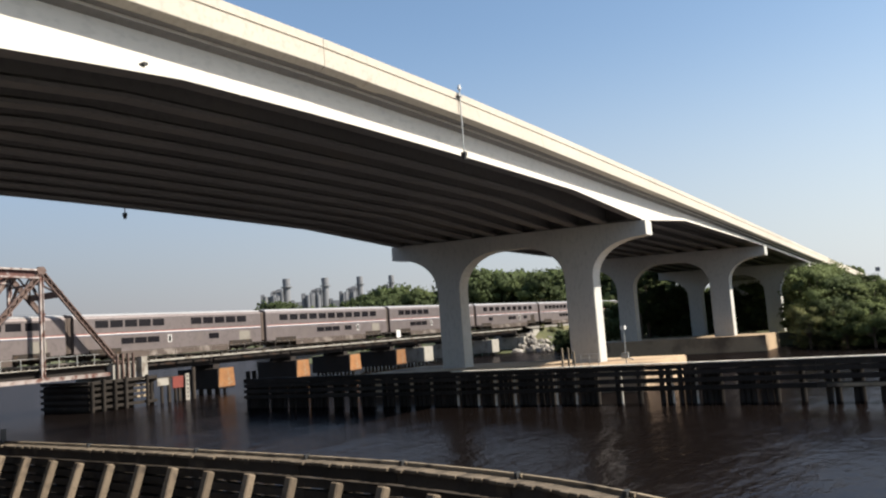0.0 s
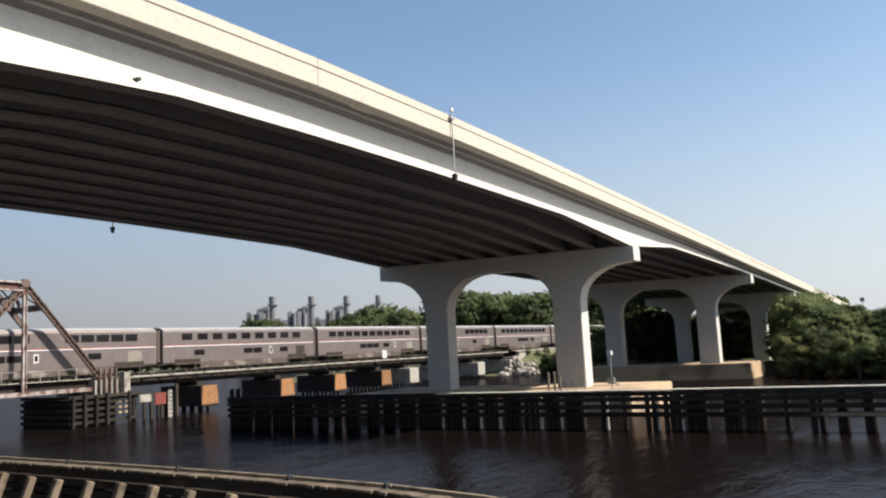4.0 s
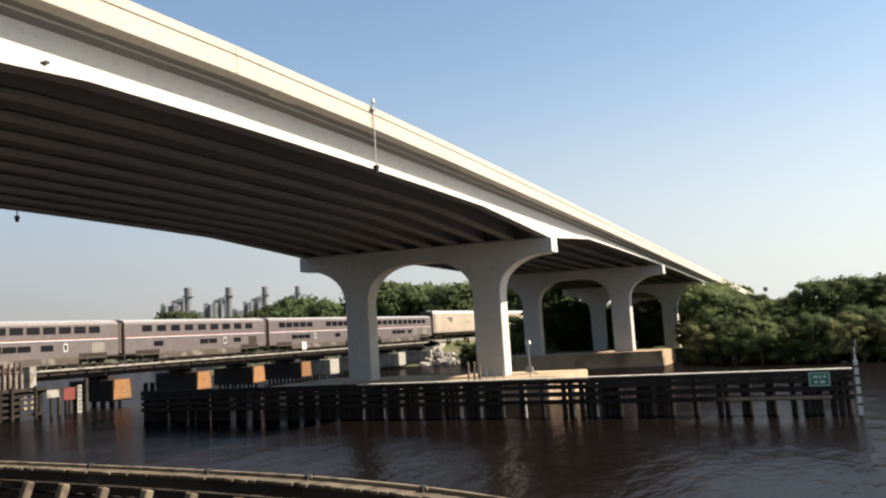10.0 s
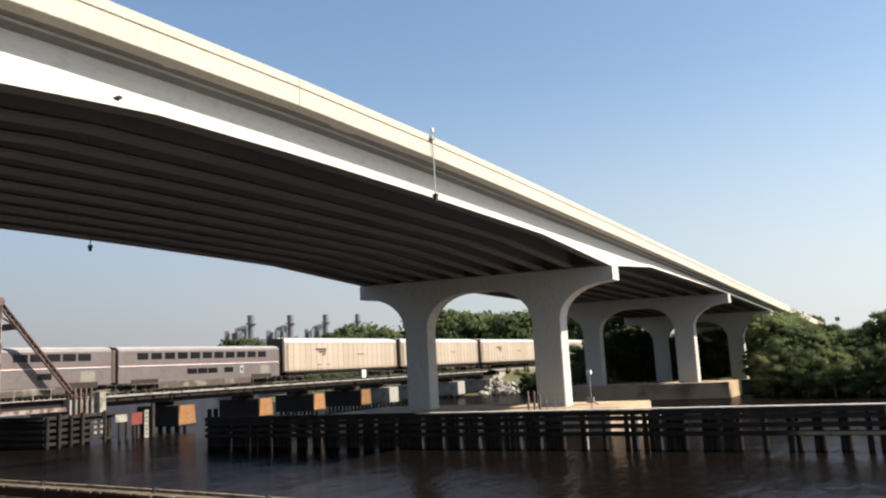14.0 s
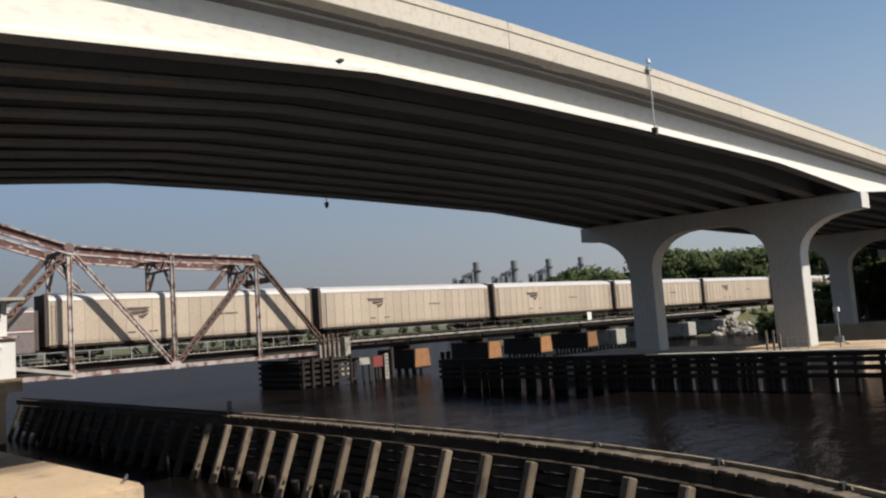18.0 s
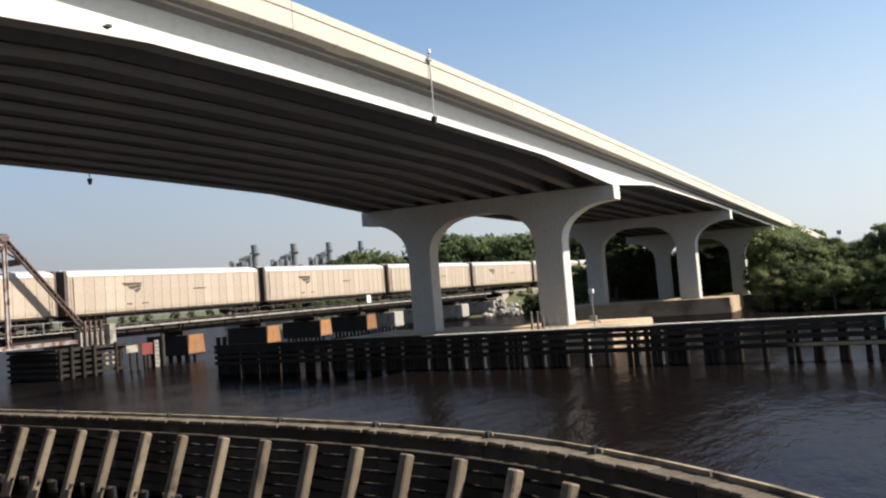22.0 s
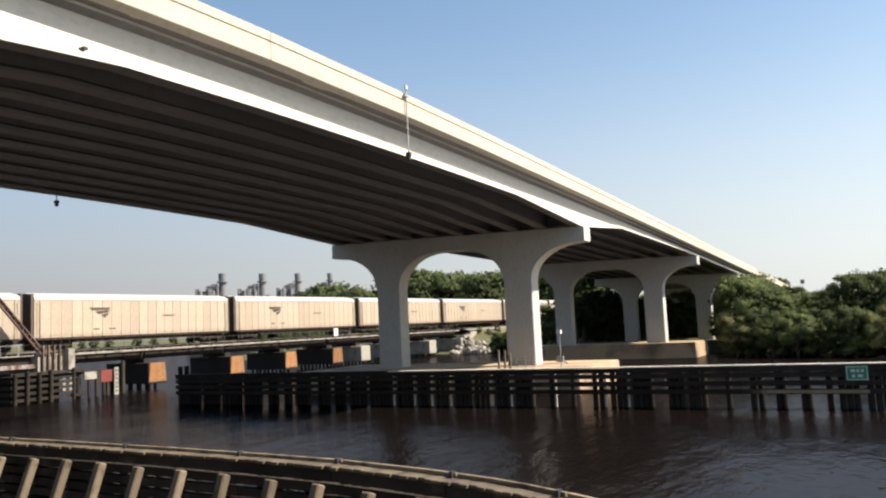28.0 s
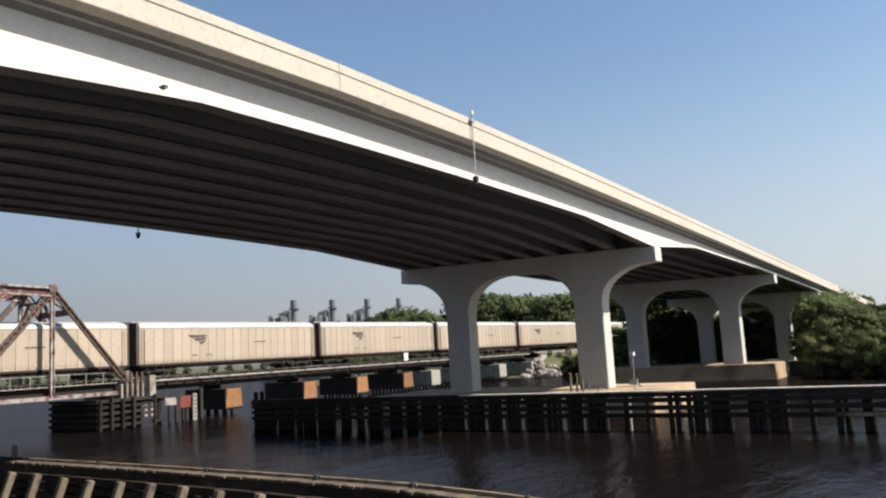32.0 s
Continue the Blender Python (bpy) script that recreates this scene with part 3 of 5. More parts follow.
def bent(y, cap_mat, label, piles=5, wide=1.5):
    b = thing("trestle_bent", (TRACK_X, y, 0), label, "railway bent", "trestle bents")
    bm = boxes(((TRACK_X - 3.4, y - wide / 2, 0.6), (TRACK_X + 3.5, y + wide / 2, 2.92)))
    bmesh.ops.bevel(bm, geom=list(bm.edges), offset=0.05, segments=1, affect="EDGES")
    part("cap_beam", bm, DARK_STEEL if cap_mat is RUST_CAP else cap_mat, b)
    if cap_mat is RUST_CAP:
        w0, w1 = wide / 2 - 0.02, wide / 2 - 0.22
        prof = [(-w0, 0.8), (w0, 0.8), (w1, 2.9), (-w1, 2.9)]
        part("end_plate", loft(bmesh.new(), [[(x, y + u, z) for u, z in prof] for x in (TRACK_X + 3.505, TRACK_X + 3.56)]), RUST_CAP, b, "rust-orange steel end plate")
    part("bearing_block", boxes(((TRACK_X - 1.9, y - 0.45, 2.92), (TRACK_X + 1.9, y + 0.45, 3.38))), DARK_STEEL, b)
    for i in range(piles):
        x = TRACK_X - 3.0 + 5.6 * i / (piles - 1)
        for dy in (-0.45, 0.45):
            part("round_post", tube(bmesh.new(), (x, y + dy, -3), (x, y + dy, 1.25), 0.17, n=10), TIMBER, b)
    return b


BENTS = [(63.9, 0), (76.6, 0), (87.1, 0), (97.9, 0), (105.4, 1), (116.0, 1), (127.0, 1), (139.5, 1)]
ys = [54.0] + [b[0] for b in BENTS]
for y0, y1 in zip(ys, ys[1:]):
    trestle_span(y0, y1)
for y, k in BENTS:
    bent(y, PALE_CONCRETE if k else RUST_CAP, "pale concrete railway bent on dark piles" if k else "rust-streaked orange railway bent cap on dark piles", wide=2.5)
for i in range(14):
    trestle_span(4.0 - 11.5 * (i + 1), 4.0 - 11.5 * i)
    slim_bent(-1.0 - 11.5 * i)
trestle_span(4.0, 12.5)


def bascule_truss():
    """Single-leaf bascule span: panels of 9.1 m, hip at the toe, top chord climbing to the heel."""
    b = thing("bascule_truss_bridge", (TRACK_X, 33, 3.4), "rusty peeling steel railway bascule truss bridge, closed", "railway bridge")
    zb = 3.45
    yb = [51.4, 42.6, 33.6, 24.3, 15.0, 9.0]
    zt = {42.6: 13.75, 33.6: 14.0, 24.3: 14.7, 15.0: 17.6, 9.0: 19.6}
    for s in (-1, 1):
        x = TRACK_X + s * 2.75
        for y0, y1 in zip(yb, yb[1:]):
            part("bottom_chord", beams(((x, y0, zb), (x, y1, zb), 0.3, 0.38)), TRUSS_STEEL, b)
        for y0, y1 in zip(yb[1:], yb[2:]):
            for dz in (0.0, -0.75):
                part("top_chord", beams(((x, y0, zt[y0] + dz), (x, y1, zt[y1] + dz), 0.34, 0.16)), TRUSS_STEEL, b)
            bm = beams(((x - 0.1 * s, y0, zt[y0] - 0.375), (x - 0.1 * s, y1, zt[y1] - 0.375), 0.02, 0.62))
            part("chord_web", bm, RUST_PLATE, b, "rust-red chord web")
        for p, q, w in (((51.4, zb), (42.6, 13.6), 0.42), ((33.6, zb), (42.6, 13.4), 0.4), ((33.6, zb), (24.3, 14.3), 0.34), ((15.0, zb), (24.3, 14.3), 0.42), ((15.0, zb + 5), (9.0, 19.2), 0.4)):
            bm = bmesh.new()
            d = Vector((0, q[0] - p[0], q[1] - p[1])).normalized()
            nrm = Vector((0, -d.z, d.y)) * (w / 2)
            for k in (-1, 1):
                beam(bm, Vector((x, *p)) + nrm * k, Vector((x, *q)) + nrm * k, 0.3, 0.1)
            L = math.dist(p, q)
            for i in range(int(L / 0.6)):
                c = Vector((x, *p)) + d * (i * 0.6 + 0.2)
                k = 1 if i % 2 else -1
                beam(bm, c + nrm * k, c + d * 0.6 - nrm * k, 0.2, 0.05)
            if p[0] == 51.4 or q[0] == 42.6 or (p[0], q[0]) == (15.0, 24.3):
                beam(bm, Vector((x - 0.1 * s, *p)), Vector((x - 0.1 * s, *q)), 0.02, w - 0.1)
            part("diagonal", bm, BROWN_STEEL if p[0] == 51.4 or q[0] == 42.6 or (p[0], q[0]) == (15.0, 24.3) else TRUSS_STEEL, b)
        for y, z in ((42.6, 13.6), (33.6, 13.8), (24.3, 14.5), (15.0, 17.5)):
            bm = beams(((x, y - 0.16, zb), (x, y - 0.16, z), 0.3, 0.07), ((x, y + 0.16, zb), (x, y + 0.16, z), 0.3, 0.07))
            box(bm, (x - 0.02, y - 0.16, zb), (x + 0.02, y + 0.16, z))
            part("vertical", bm, TRUSS_STEEL, b)
        for y, z in ((33.6, zb), (24.3, zb), (15.0, zb), (42.6, 13.6), (24.3, 14.4)):
            bm = bmesh.new()
            hexa = [((0.6 if z < 5 else 0.48) * math.cos(a), 0.42 * math.sin(a)) for a in [math.pi / 3 * i for i in range(6)]]
            rings = [[(x + dx, y + a, z + 0.1 + c) for a, c in hexa] for dx in (-0.19, 0.19)]
            part("gusset_plate", loft(bm, rings), TRUSS_STEEL if z < 5 else BROWN_STEEL, b)
        xh = TRACK_X + s * 2.35
        bm = beams(((xh, 50, 5.5), (xh, 14, 5.5), 0.05, 0.05))
        for i in range(20):
            beam(bm, (xh, 50 - 1.85 * i, 4.5), (xh, 50 - 1.85 * i, 5.5), 0.06, 0.06)
        part("handrail", bm, GALV, b)
        xw = TRACK_X + s * 2.3
        part("walkway", boxes(((xw - 0.3, 10, 4.42), (xw + 0.3, 54, 4.5))), PALE_CONCRETE, b, "pale worn walkway")
        part("stringer", boxes(((TRACK_X + s * 1.0 - 0.15, 4, 3.7), (TRACK_X + s * 1.0 + 0.15, 54, 4.38))), DARK_STEEL, b)
        part("edge_girder", boxes(((TRACK_X + s * 2.1 - 0.05, 10, 3.65), (TRACK_X + s * 2.1 + 0.05, 52, 4.4))), DARK_STEEL, b)
        part("rail", boxes(((TRACK_X + s * 0.7175 - 0.035, 12.5, 4.7), (TRACK_X + s * 0.7175 + 0.035, 54, RAIL_Z))), RAIL_STEEL, b)
    for i in range(76):
        shared("sleeper", sleeper_mesh(2.0), b, Vector((TRACK_X, 12.6 + 0.54 * i, 4.4)) - b.location)
    xl, xr = TRACK_X - 2.75, TRACK_X + 2.75
    for y in yb[:-1]:
        part("floor_beam", boxes(((xl, y - 0.15, 3.3), (xr, y + 0.15, 4.2))), DARK_STEEL, b)
    for y, z in ((42.6, 13.5), (33.6, 13.6), (24.3, 14.3)):
        bm = beams(((xl, y, z), (xr, y, z), 0.3, 0.3), ((xl, y, z - 1.0), (xr, y, z - 1.0), 0.2, 0.2))
        for s in (-1, 1):
            beam(bm, (TRACK_X + s * 2.7, y, z - 3.0), (TRACK_X + s * 1.2, y, z - 1.0), 0.22, 0.22)
            beam(bm, (TRACK_X + s * 2.7, y, z - 1.0), (TRACK_X + s * 1.35, y, z), 0.12, 0.12)
            beam(bm, (TRACK_X, y, z - 1.0), (TRACK_X + s * 1.35, y, z), 0.12, 0.12)
        part("sway_frame", bm, BROWN_STEEL, b)
    for y0, y1 in zip(yb[1:], yb[2:4]):
        part("top_bracing", beams(((xl, y0, zt[y0] - 0.2), (xr, y1, zt[y1] - 0.2), 0.2, 0.15), ((xr, y0, zt[y0] - 0.2), (xl, y1, zt[y1] - 0.2), 0.2, 0.15)), TRUSS_STEEL, b)
    bm = beams(((xl, 44.6, 11.5), (xr, 44.6, 11.5), 0.35, 0.6), ((xl, 42.8, 13.6), (xr, 42.8, 13.6), 0.4, 0.4), ((xl, 44.6, 11.3), (TRACK_X, 43.2, 13.2), 0.15, 0.15), ((xr, 44.6, 11.3), (TRACK_X, 43.2, 13.2), 0.15, 0.15))
    part("portal", bm, BROWN_STEEL, b)
    # fixed tower at the heel with its machinery deck
    for s in (-1, 1):
        x = TRACK_X + s * 2.9
        for y in (16.0, 11.0, 6.4):
            part("tower_leg", beams(((x - 0.2, y, 0.5), (x - 0.2, y, 17.0), 0.12, 0.6), ((x + 0.2, y, 0.5), (x + 0.2, y, 17.0), 0.12, 0.6), ((x, y - 0.26, 0.5), (x, y - 0.26, 17.0), 0.4, 0.08)), BROWN_STEEL, b)
        for z in (4.0, 8.8, 11.7):
            part("tower_strut", beams(((x, 16.2, z), (x, 6.4, z), 0.35, 0.4)), BROWN_STEEL, b)
        part("tower_brace", beams(((x, 15.8, 9.0), (x, 11.0, 16.0), 0.3, 0.26), ((x, 15.8, 16.4), (x, 11.0, 11.8), 0.3, 0.3)), TRUSS_STEEL, b)
        part("tower_brace", beams(((x, 16.0, 11.6), (x, 13.0, 8.8), 0.25, 0.25), ((x, 14.2, 11.6), (x, 14.2, 8.8), 0.2, 0.2)), TRUSS_STEEL, b)
        bm = bmesh.new()
        prof = [(15.7, 15.8), (16.4, 15.8), (17.1, 16.6), (17.1, 17.1), (15.7, 17.3), (15.4, 16.6)]
        part("tower_gusset", loft(bm, [[(x + dx, yy, zz) for yy, zz in prof] for dx in (-0.3, 0.3)]), TRUSS_STEEL, b)
        part("gusset_patch", boxes(((x + s * 0.3 - 0.01, 16.15, 15.85), (x + s * 0.3 + 0.01, 16.75, 17.0))), RED, b, "red-primed patch")
        part("deck_beam", boxes(((x + s * 0.55 - 0.1, 8.0, 12.0), (x + s * 0.55 + 0.1, 17.5, 12.35)), ((x + s * 0.55 - 0.1, 8.0, 12.9), (x + s * 0.55 + 0.1, 17.5, 13.1))), TRUSS_STEEL, b)
        part("deck_post", boxes(((x + s * 0.55 - 0.06, 17.3, 12.0), (x + s * 0.55 + 0.06, 17.5, 13.6)), ((x + s * 0.55 - 0.06, 15.3, 12.0), (x + s * 0.55 + 0.06, 15.45, 13.6))), BROWN_STEEL, b)
        part("counterweight_arm", beams(((x, 9.2, 19.4), (x, 6.2, 19.2), 0.5, 0.9), ((x, 9.2, 18.0), (x, 6.2, 16.5), 0.4, 0.5)), TRUSS_STEEL, b)
    part("machinery_deck", boxes(((TRACK_X - 3.4, 8.0, 12.02), (TRACK_X + 3.4, 17.3, 12.3))), BROWN_STEEL, b)
    part("machinery_box", boxes(((TRACK_X - 1.5, 13.6, 12.3), (TRACK_X + 2.2, 15.8, 13.9))), BROWN_STEEL, b)
    part("counterweight", boxes(((TRACK_X - 3.2, 6.3, 12.5), (TRACK_X + 3.2, 9.4, 18.4))), PALE_CONCRETE, b)
    part("strut_to_house", beams(((TRACK_X + 2.9, 24.3, 3.6), (TRACK_X + 2.9, 15.6, 5.2), 0.3, 0.3)), PALE_CONCRETE, b)
    return b


bascule_truss()


def rest_pier():
    p = thing("timber_rest_pier", (-71, 47, 0), "dark timber crib pier carrying the end of a truss", "pier")
    part("crib_wall", boxes(((-78.4, 46.2, -2), (-70.6, 51.0, 2.6))), TAR_TIMBER, p)
    for z in (0.4, 1.0, 1.6, 2.2, 2.8):
        part("wale", boxes(((-70.6, 45.9, z - 0.14), (-70.3, 51.2 if 0.9 < z < 2.5 else 53.6, z + 0.14))), TAR_TIMBER, p)
        part("wale", boxes(((-78.4, 45.9, z - 0.14), (-70.6, 46.2, z + 0.14))), TAR_TIMBER, p)
    for z in (1.0, 1.55, 2.1):
        part("open_plank", boxes(((-70.9, 51.2, z - 0.12), (-70.75, 53.0, z + 0.12))), CAP_TIMBER, p, "sun-bleached plank")
    part("crib_floor", boxes(((-78.4, 51.0, 2.35), (-70.6, 53.6, 2.6))), TAR_TIMBER, p)
    for x in (-78.0, -74.5, -70.85):
        part("corner_post", tube(bmesh.new(), (x, 53.3, -2), (x, 53.3, 2.35), 0.24, n=10), TAR_TIMBER, p)
    for i in (0, 1, 2, 3, 5):
        y = 46.2 + 1.22 * i
        part("round_post", tube(bmesh.new(), (-70.15, y, -2), (-70.15, y, 2.9 + 0.2 * (i % 2)), 0.17, n=10), TAR_TIMBER, p)
    part("bearing_pedestal", boxes(((-78.2, 49.6, 2.6), (-71.8, 52.2, 4.3))), PALE_CONCRETE, p)
    for y in (50.0, 50.6, 51.2, 51.8):
        part("end_stiffener", boxes(((-71.75, y - 0.08, 2.9), (-71.5, y + 0.08, 5.4))), BROWN_STEEL, p)
    part("end_block", boxes(((-72.0, 52.5, 2.5), (-71.2, 53.2, 4.95))), PALE_CONCRETE, p, "pale concrete post")
    part("access_platform", boxes(((-72, 53.65, 2.4), (-70.4, 57.3, 2.6))), TIMBER, p)
    for x, y in ((-70.5, 57.0), (-71.8, 57.0)):
        part("platform_post", tube(bmesh.new(), (x, y, -2), (x, y, 2.4), 0.17, n=10), TAR_TIMBER, p)
    b = thing("clearance_gauge", (-70, 58.6, 0), "white clearance gauge board with dark marks on piles", "gauge board")
    part("board", boxes(((-70.05, 56.9, -0.3), (-69.95, 57.4, 2.8))), PALE_CONCRETE, b)
    for i in range(6):
        part("mark", boxes(((-69.95, 57.05, 0.3 + 0.42 * i), (-69.935, 57.3, 0.46 + 0.42 * i))), BLACK_METAL, b)
    part("round_post", tube(bmesh.new(), (-70.25, 58.2, -2), (-70.25, 58.2, 3.4), 0.2, n=10), TIMBER, b)
    n = thing("pale_notice_board", (-70.2, 54.0, 2), "blank pale grey notice board on a dark timber post", "sign board")
    part("board", boxes(((-70.2, 53.5, 1.8), (-70.12, 54.9, 2.55))), PALE_CONCRETE, n)
    part("post", boxes(((-70.4, 54.0, -1), (-70.2, 54.25, 2.5))), TAR_TIMBER, n)
    s = thing("red_day_board", (-70, 56.6, 2), "faded red square board on dark piles", "sign board")
    part("board", boxes(((-70.2, 55.4, 1.4), (-70.12, 56.75, 2.6))), RED, s)
    part("post", boxes(((-70.45, 54.9, -1), (-70.2, 55.2, 2.4)), ((-70.45, 56.2, -1), (-70.2, 56.5, 2.4))), TIMBER, s)
    w = thing("white_track_sign", (-72.2, 98.6, 5), "small plain white square sign by the track", "sign")
    part("panel", boxes(((-72.3, 98.2, 4.7), (-72.25, 99.2, 5.85))), WHITE, w)
    part("post", boxes(((-72.36, 98.65, 4.3), (-72.3, 98.75, 5.0))), GALV, w)


rest_pier()


def abutment():
    a = thing("railway_abutment", (TRACK_X, 142, 3), "pale concrete abutment with riprap at a railway bank", "abutment", kind="structure")
    part("seat", boxes(((-78.5, 139.5, 0.0), (-71.5, 142.5, 3.4))), PALE_CONCRETE, a)
    part("wing_wall", boxes(((-72.2, 142.5, 1.5), (-71.6, 147.5, 4.3))), PALE_CONCRETE, a)
    # raised bank with its ballast and track
    bank = []
    for y in (140.5, 147, 180, 260, 400, 800):
        z = 4.3 if y > 141 else 1.5
        bank.append([(-86, y, 0.2), (-79.5, y, z), (-71.2, y, z), (-63, y, 0.4)])
    sheet("railway_bank", bank, GRASS, "grassy railway embankment with dry yellow patches", "embankment")
    bal = [[(-78.6, y, 4.3), (-77, y, 4.66), (-73, y, 4.66), (-71.4, y, 4.3)] for y in (142, 200, 400, 800)]
    sheet("ballast_bed", bal, BALLAST, "grey ballast bed under the track", "track bed")
    t = thing("railway_track", (TRACK_X, 142, 4.7), "steel rails on ballast", "railway track", kind="structure")
    for s in (-1, 1):
        part("rail", boxes(((TRACK_X + s * 0.7175 - 0.035, 139.6, 4.7), (TRACK_X + s * 0.7175 + 0.035, 800, RAIL_Z))), RAIL_STEEL, t)
    bm = bmesh.new()
    for i in range(250):
        box(bm, (TRACK_X - 1.3, 140 + 0.55 * i, 4.58), (TRACK_X + 1.3, 140.22 + 0.55 * i, 4.72))
    tagged(part("sleeper_row", bm, TIMBER, t), kind="stuff")
    rng = random.Random(5)
    rocks = thing("riprap_rocks", (-70, 140, 1), "pile of pale broken rocks below a railway abutment", "rocks", kind="stuff")
    meshes = []
    for k in range(4):
        bm = bmesh.new()
        bmesh.ops.create_icosphere(bm, subdivisions=1, radius=1.0)
        for v in bm.verts:
            v.co *= rng.uniform(0.7, 1.15)
        meshes.append(mesh_of("rock", bm, ROCK))
    for i in range(190):
        y, x = rng.uniform(134, 150), rng.uniform(-72.5, -64)
        f = (x + 72.5) / 8.5
        z = max(0.1, (3.0 if y > 141 else 3.0 - (141 - y) * 0.55) * (1 - f) ** 1.3) + rng.uniform(-0.2, 0.3)
        r = shared("rock", meshes[i % 4], rocks, Vector((x, y, z)) - Vector((-70, 140, 1)))
        s = rng.choice((0.3, 0.4, 0.5, 0.65, 0.95))
        r.scale = (s, s * rng.uniform(0.7, 1.2), s * rng.uniform(0.5, 0.9))
        r.rotation_euler = (rng.uniform(0, 6), rng.uniform(0, 6), rng.uniform(0, 6))


abutment()


# ---- timber fenders that line the channel ----
def far_fender():
    f = thing("timber_fender", (-26, 48.5, 0), "long dark timber channel fender with wales and close round posts", "fender")
    x0, x1 = -52.0, 0.3
    # cap plank in two tones: bridge shadow left, sunlight right, put into the colour
    part("cap_plank", boxes(((x0, 48.3, 2.38), (-31.0, 48.95, 2.46))), TAR_TIMBER, f)
    part("cap_plank", boxes(((-30.99, 48.3, 2.4), (x1, 48.8, 2.46))), PALE_LIT, f, "pale plank along the top with sunlight put into its colour")
    n = 7
    for z in (0.95, 1.42, 1.88, 2.22):
        for i in range(n):
            a, b = x0 + (x1 - x0) * i / n, x0 + (x1 - x0) * (i + 1) / n
            part("wale", boxes(((a + 0.01, 48.36, z - 0.14), (b - 0.01, 48.62, z + 0.14))), TAR_TIMBER, f)
    # round posts stand close together, with openings (middle, width) between the groups
    gaps = [(49.4, 0.3), (47.3, 0.3), (46.5, 0.2), (45.0, 0.25), (42.7, 0.6), (41.1, 0.5), (39.8, 0.4), (37.9, 0.7), (36.2, 0.35), (34.8, 0.35), (33.0, 0.3), (30.7, 0.32), (29.0, 0.25), (27.6, 0.32), (26.1, 0.36), (24.5, 0.16), (23.0, 0.34), (21.6, 0.34), (19.55, 0.95), (18.1, 0.95), (16.7, 1.0), (15.2, 0.32), (13.75, 0.3), (11.9, 0.85), (10.4, 0.2), (8.7, 1.0), (7.35, 0.9), (5.75, 0.55), (4.55, 0.75), (3.3, 0.65), (2.4, 0.2), (1.1, 0.3)]
    rng = random.Random(3)
    me = mesh_of("post", tube(bmesh.new(), (0, 0, -2), (0, 0, 2.3), 0.18, 0.16, 10), TAR_TIMBER)
    edges = [52.0] + [e for c, w in gaps for e in (c + w / 2, c - w / 2)] + [-0.2]
    for a, b in zip(edges[::2], edges[1::2]):
        k = max(1, round((a - b) / 0.36))
        for i in range(k):
            shared("post", me, f, Vector((-(b + (a - b) * (i + 0.5) / k), 48.8 + rng.uniform(-0.03, 0.03), rng.uniform(-0.1, 0.0))) - f.location)
    # slim pale posts added in some gaps to stand for bright light strips
    pale = mesh_of("rub_post", tube(bmesh.new(), (0, 0, -2), (0, 0, 2.15), 0.075, 0.07, 8), PALE_LIT)
    for c in (30.7, 29.0, 27.6, 26.1, 23.0, 21.6, 18.5, 15.25, 13.8):
        shared("rub_post", pale, f, Vector((-c - 0.06, 48.72, rng.uniform(-0.06, 0.0))) - f.location, "slim pale post added as a strip of light in a gap")
    part("low_rail", boxes(((-6.7, 48.3, 0.86), (-0.8, 48.355, 1.04))), CAP_TIMBER, f, "pale brown low rail before the posts")
    for y in (49.2, 49.9):
        part("end_post", tube(bmesh.new(), (-52.3, y, -2), (-52.3, y, 3.1), 0.22, 0.2, 12), TAR_TIMBER, f)
    s = thing("green_channel_sign", (-1.3, 48.2, 1.9), "green rectangular sign with pale border on a timber fender", "sign")
    part("panel", boxes(((-1.87, 48.28, 1.53), (-0.78, 48.355, 2.32))), GREEN_SIGN, s)
    part("border", boxes(((-1.83, 48.265, 2.24), (-0.82, 48.28, 2.28)), ((-1.83, 48.265, 1.57), (-0.82, 48.28, 1.61)), ((-1.83, 48.265, 1.61), (-1.79, 48.28, 2.24)), ((-0.86, 48.265, 1.61), (-0.82, 48.28, 2.24))), WHITE, s)
    for xa, xb, za in ((-1.62, -1.4, 1.98), (-1.34, -1.22, 1.98), (-1.12, -1.0, 1.98), (-1.58, -1.42, 1.7), (-1.3, -1.06, 1.7)):
        part("lettering", boxes(((xa, 48.265, za), (xb, 48.28, za + 0.15))), WHITE, s)
    g = thing("water_gauge_pole", (0.5, 48.2, 0), "white banded gauge pole with a lamp at a fender's end", "gauge pole")
    part("staff", boxes(((0.4, 48.1, -1), (0.62, 48.2, 2.9))), WHITE, g)
    for i in range(5):
        part("band", boxes(((0.4, 48.09, 0.5 + 0.5 * i), (0.62, 48.1, 0.62 + 0.5 * i))), BLACK_METAL, g)
    part("mast", tube(bmesh.new(), (0.5, 48.3, 0), (0.5, 48.3, 3.7), 0.05, n=8), GALV, g)
    part("lamp", tube(bmesh.new(), (0.5, 48.3, 3.6), (0.5, 48.3, 3.95), 0.14, 0.12, 12), BLACK_METAL, g)
    part("solar_panel", beams(((0.35, 48.3, 3.2), (0.85, 48.3, 3.5), 0.4, 0.04)), BLACK_METAL, g)


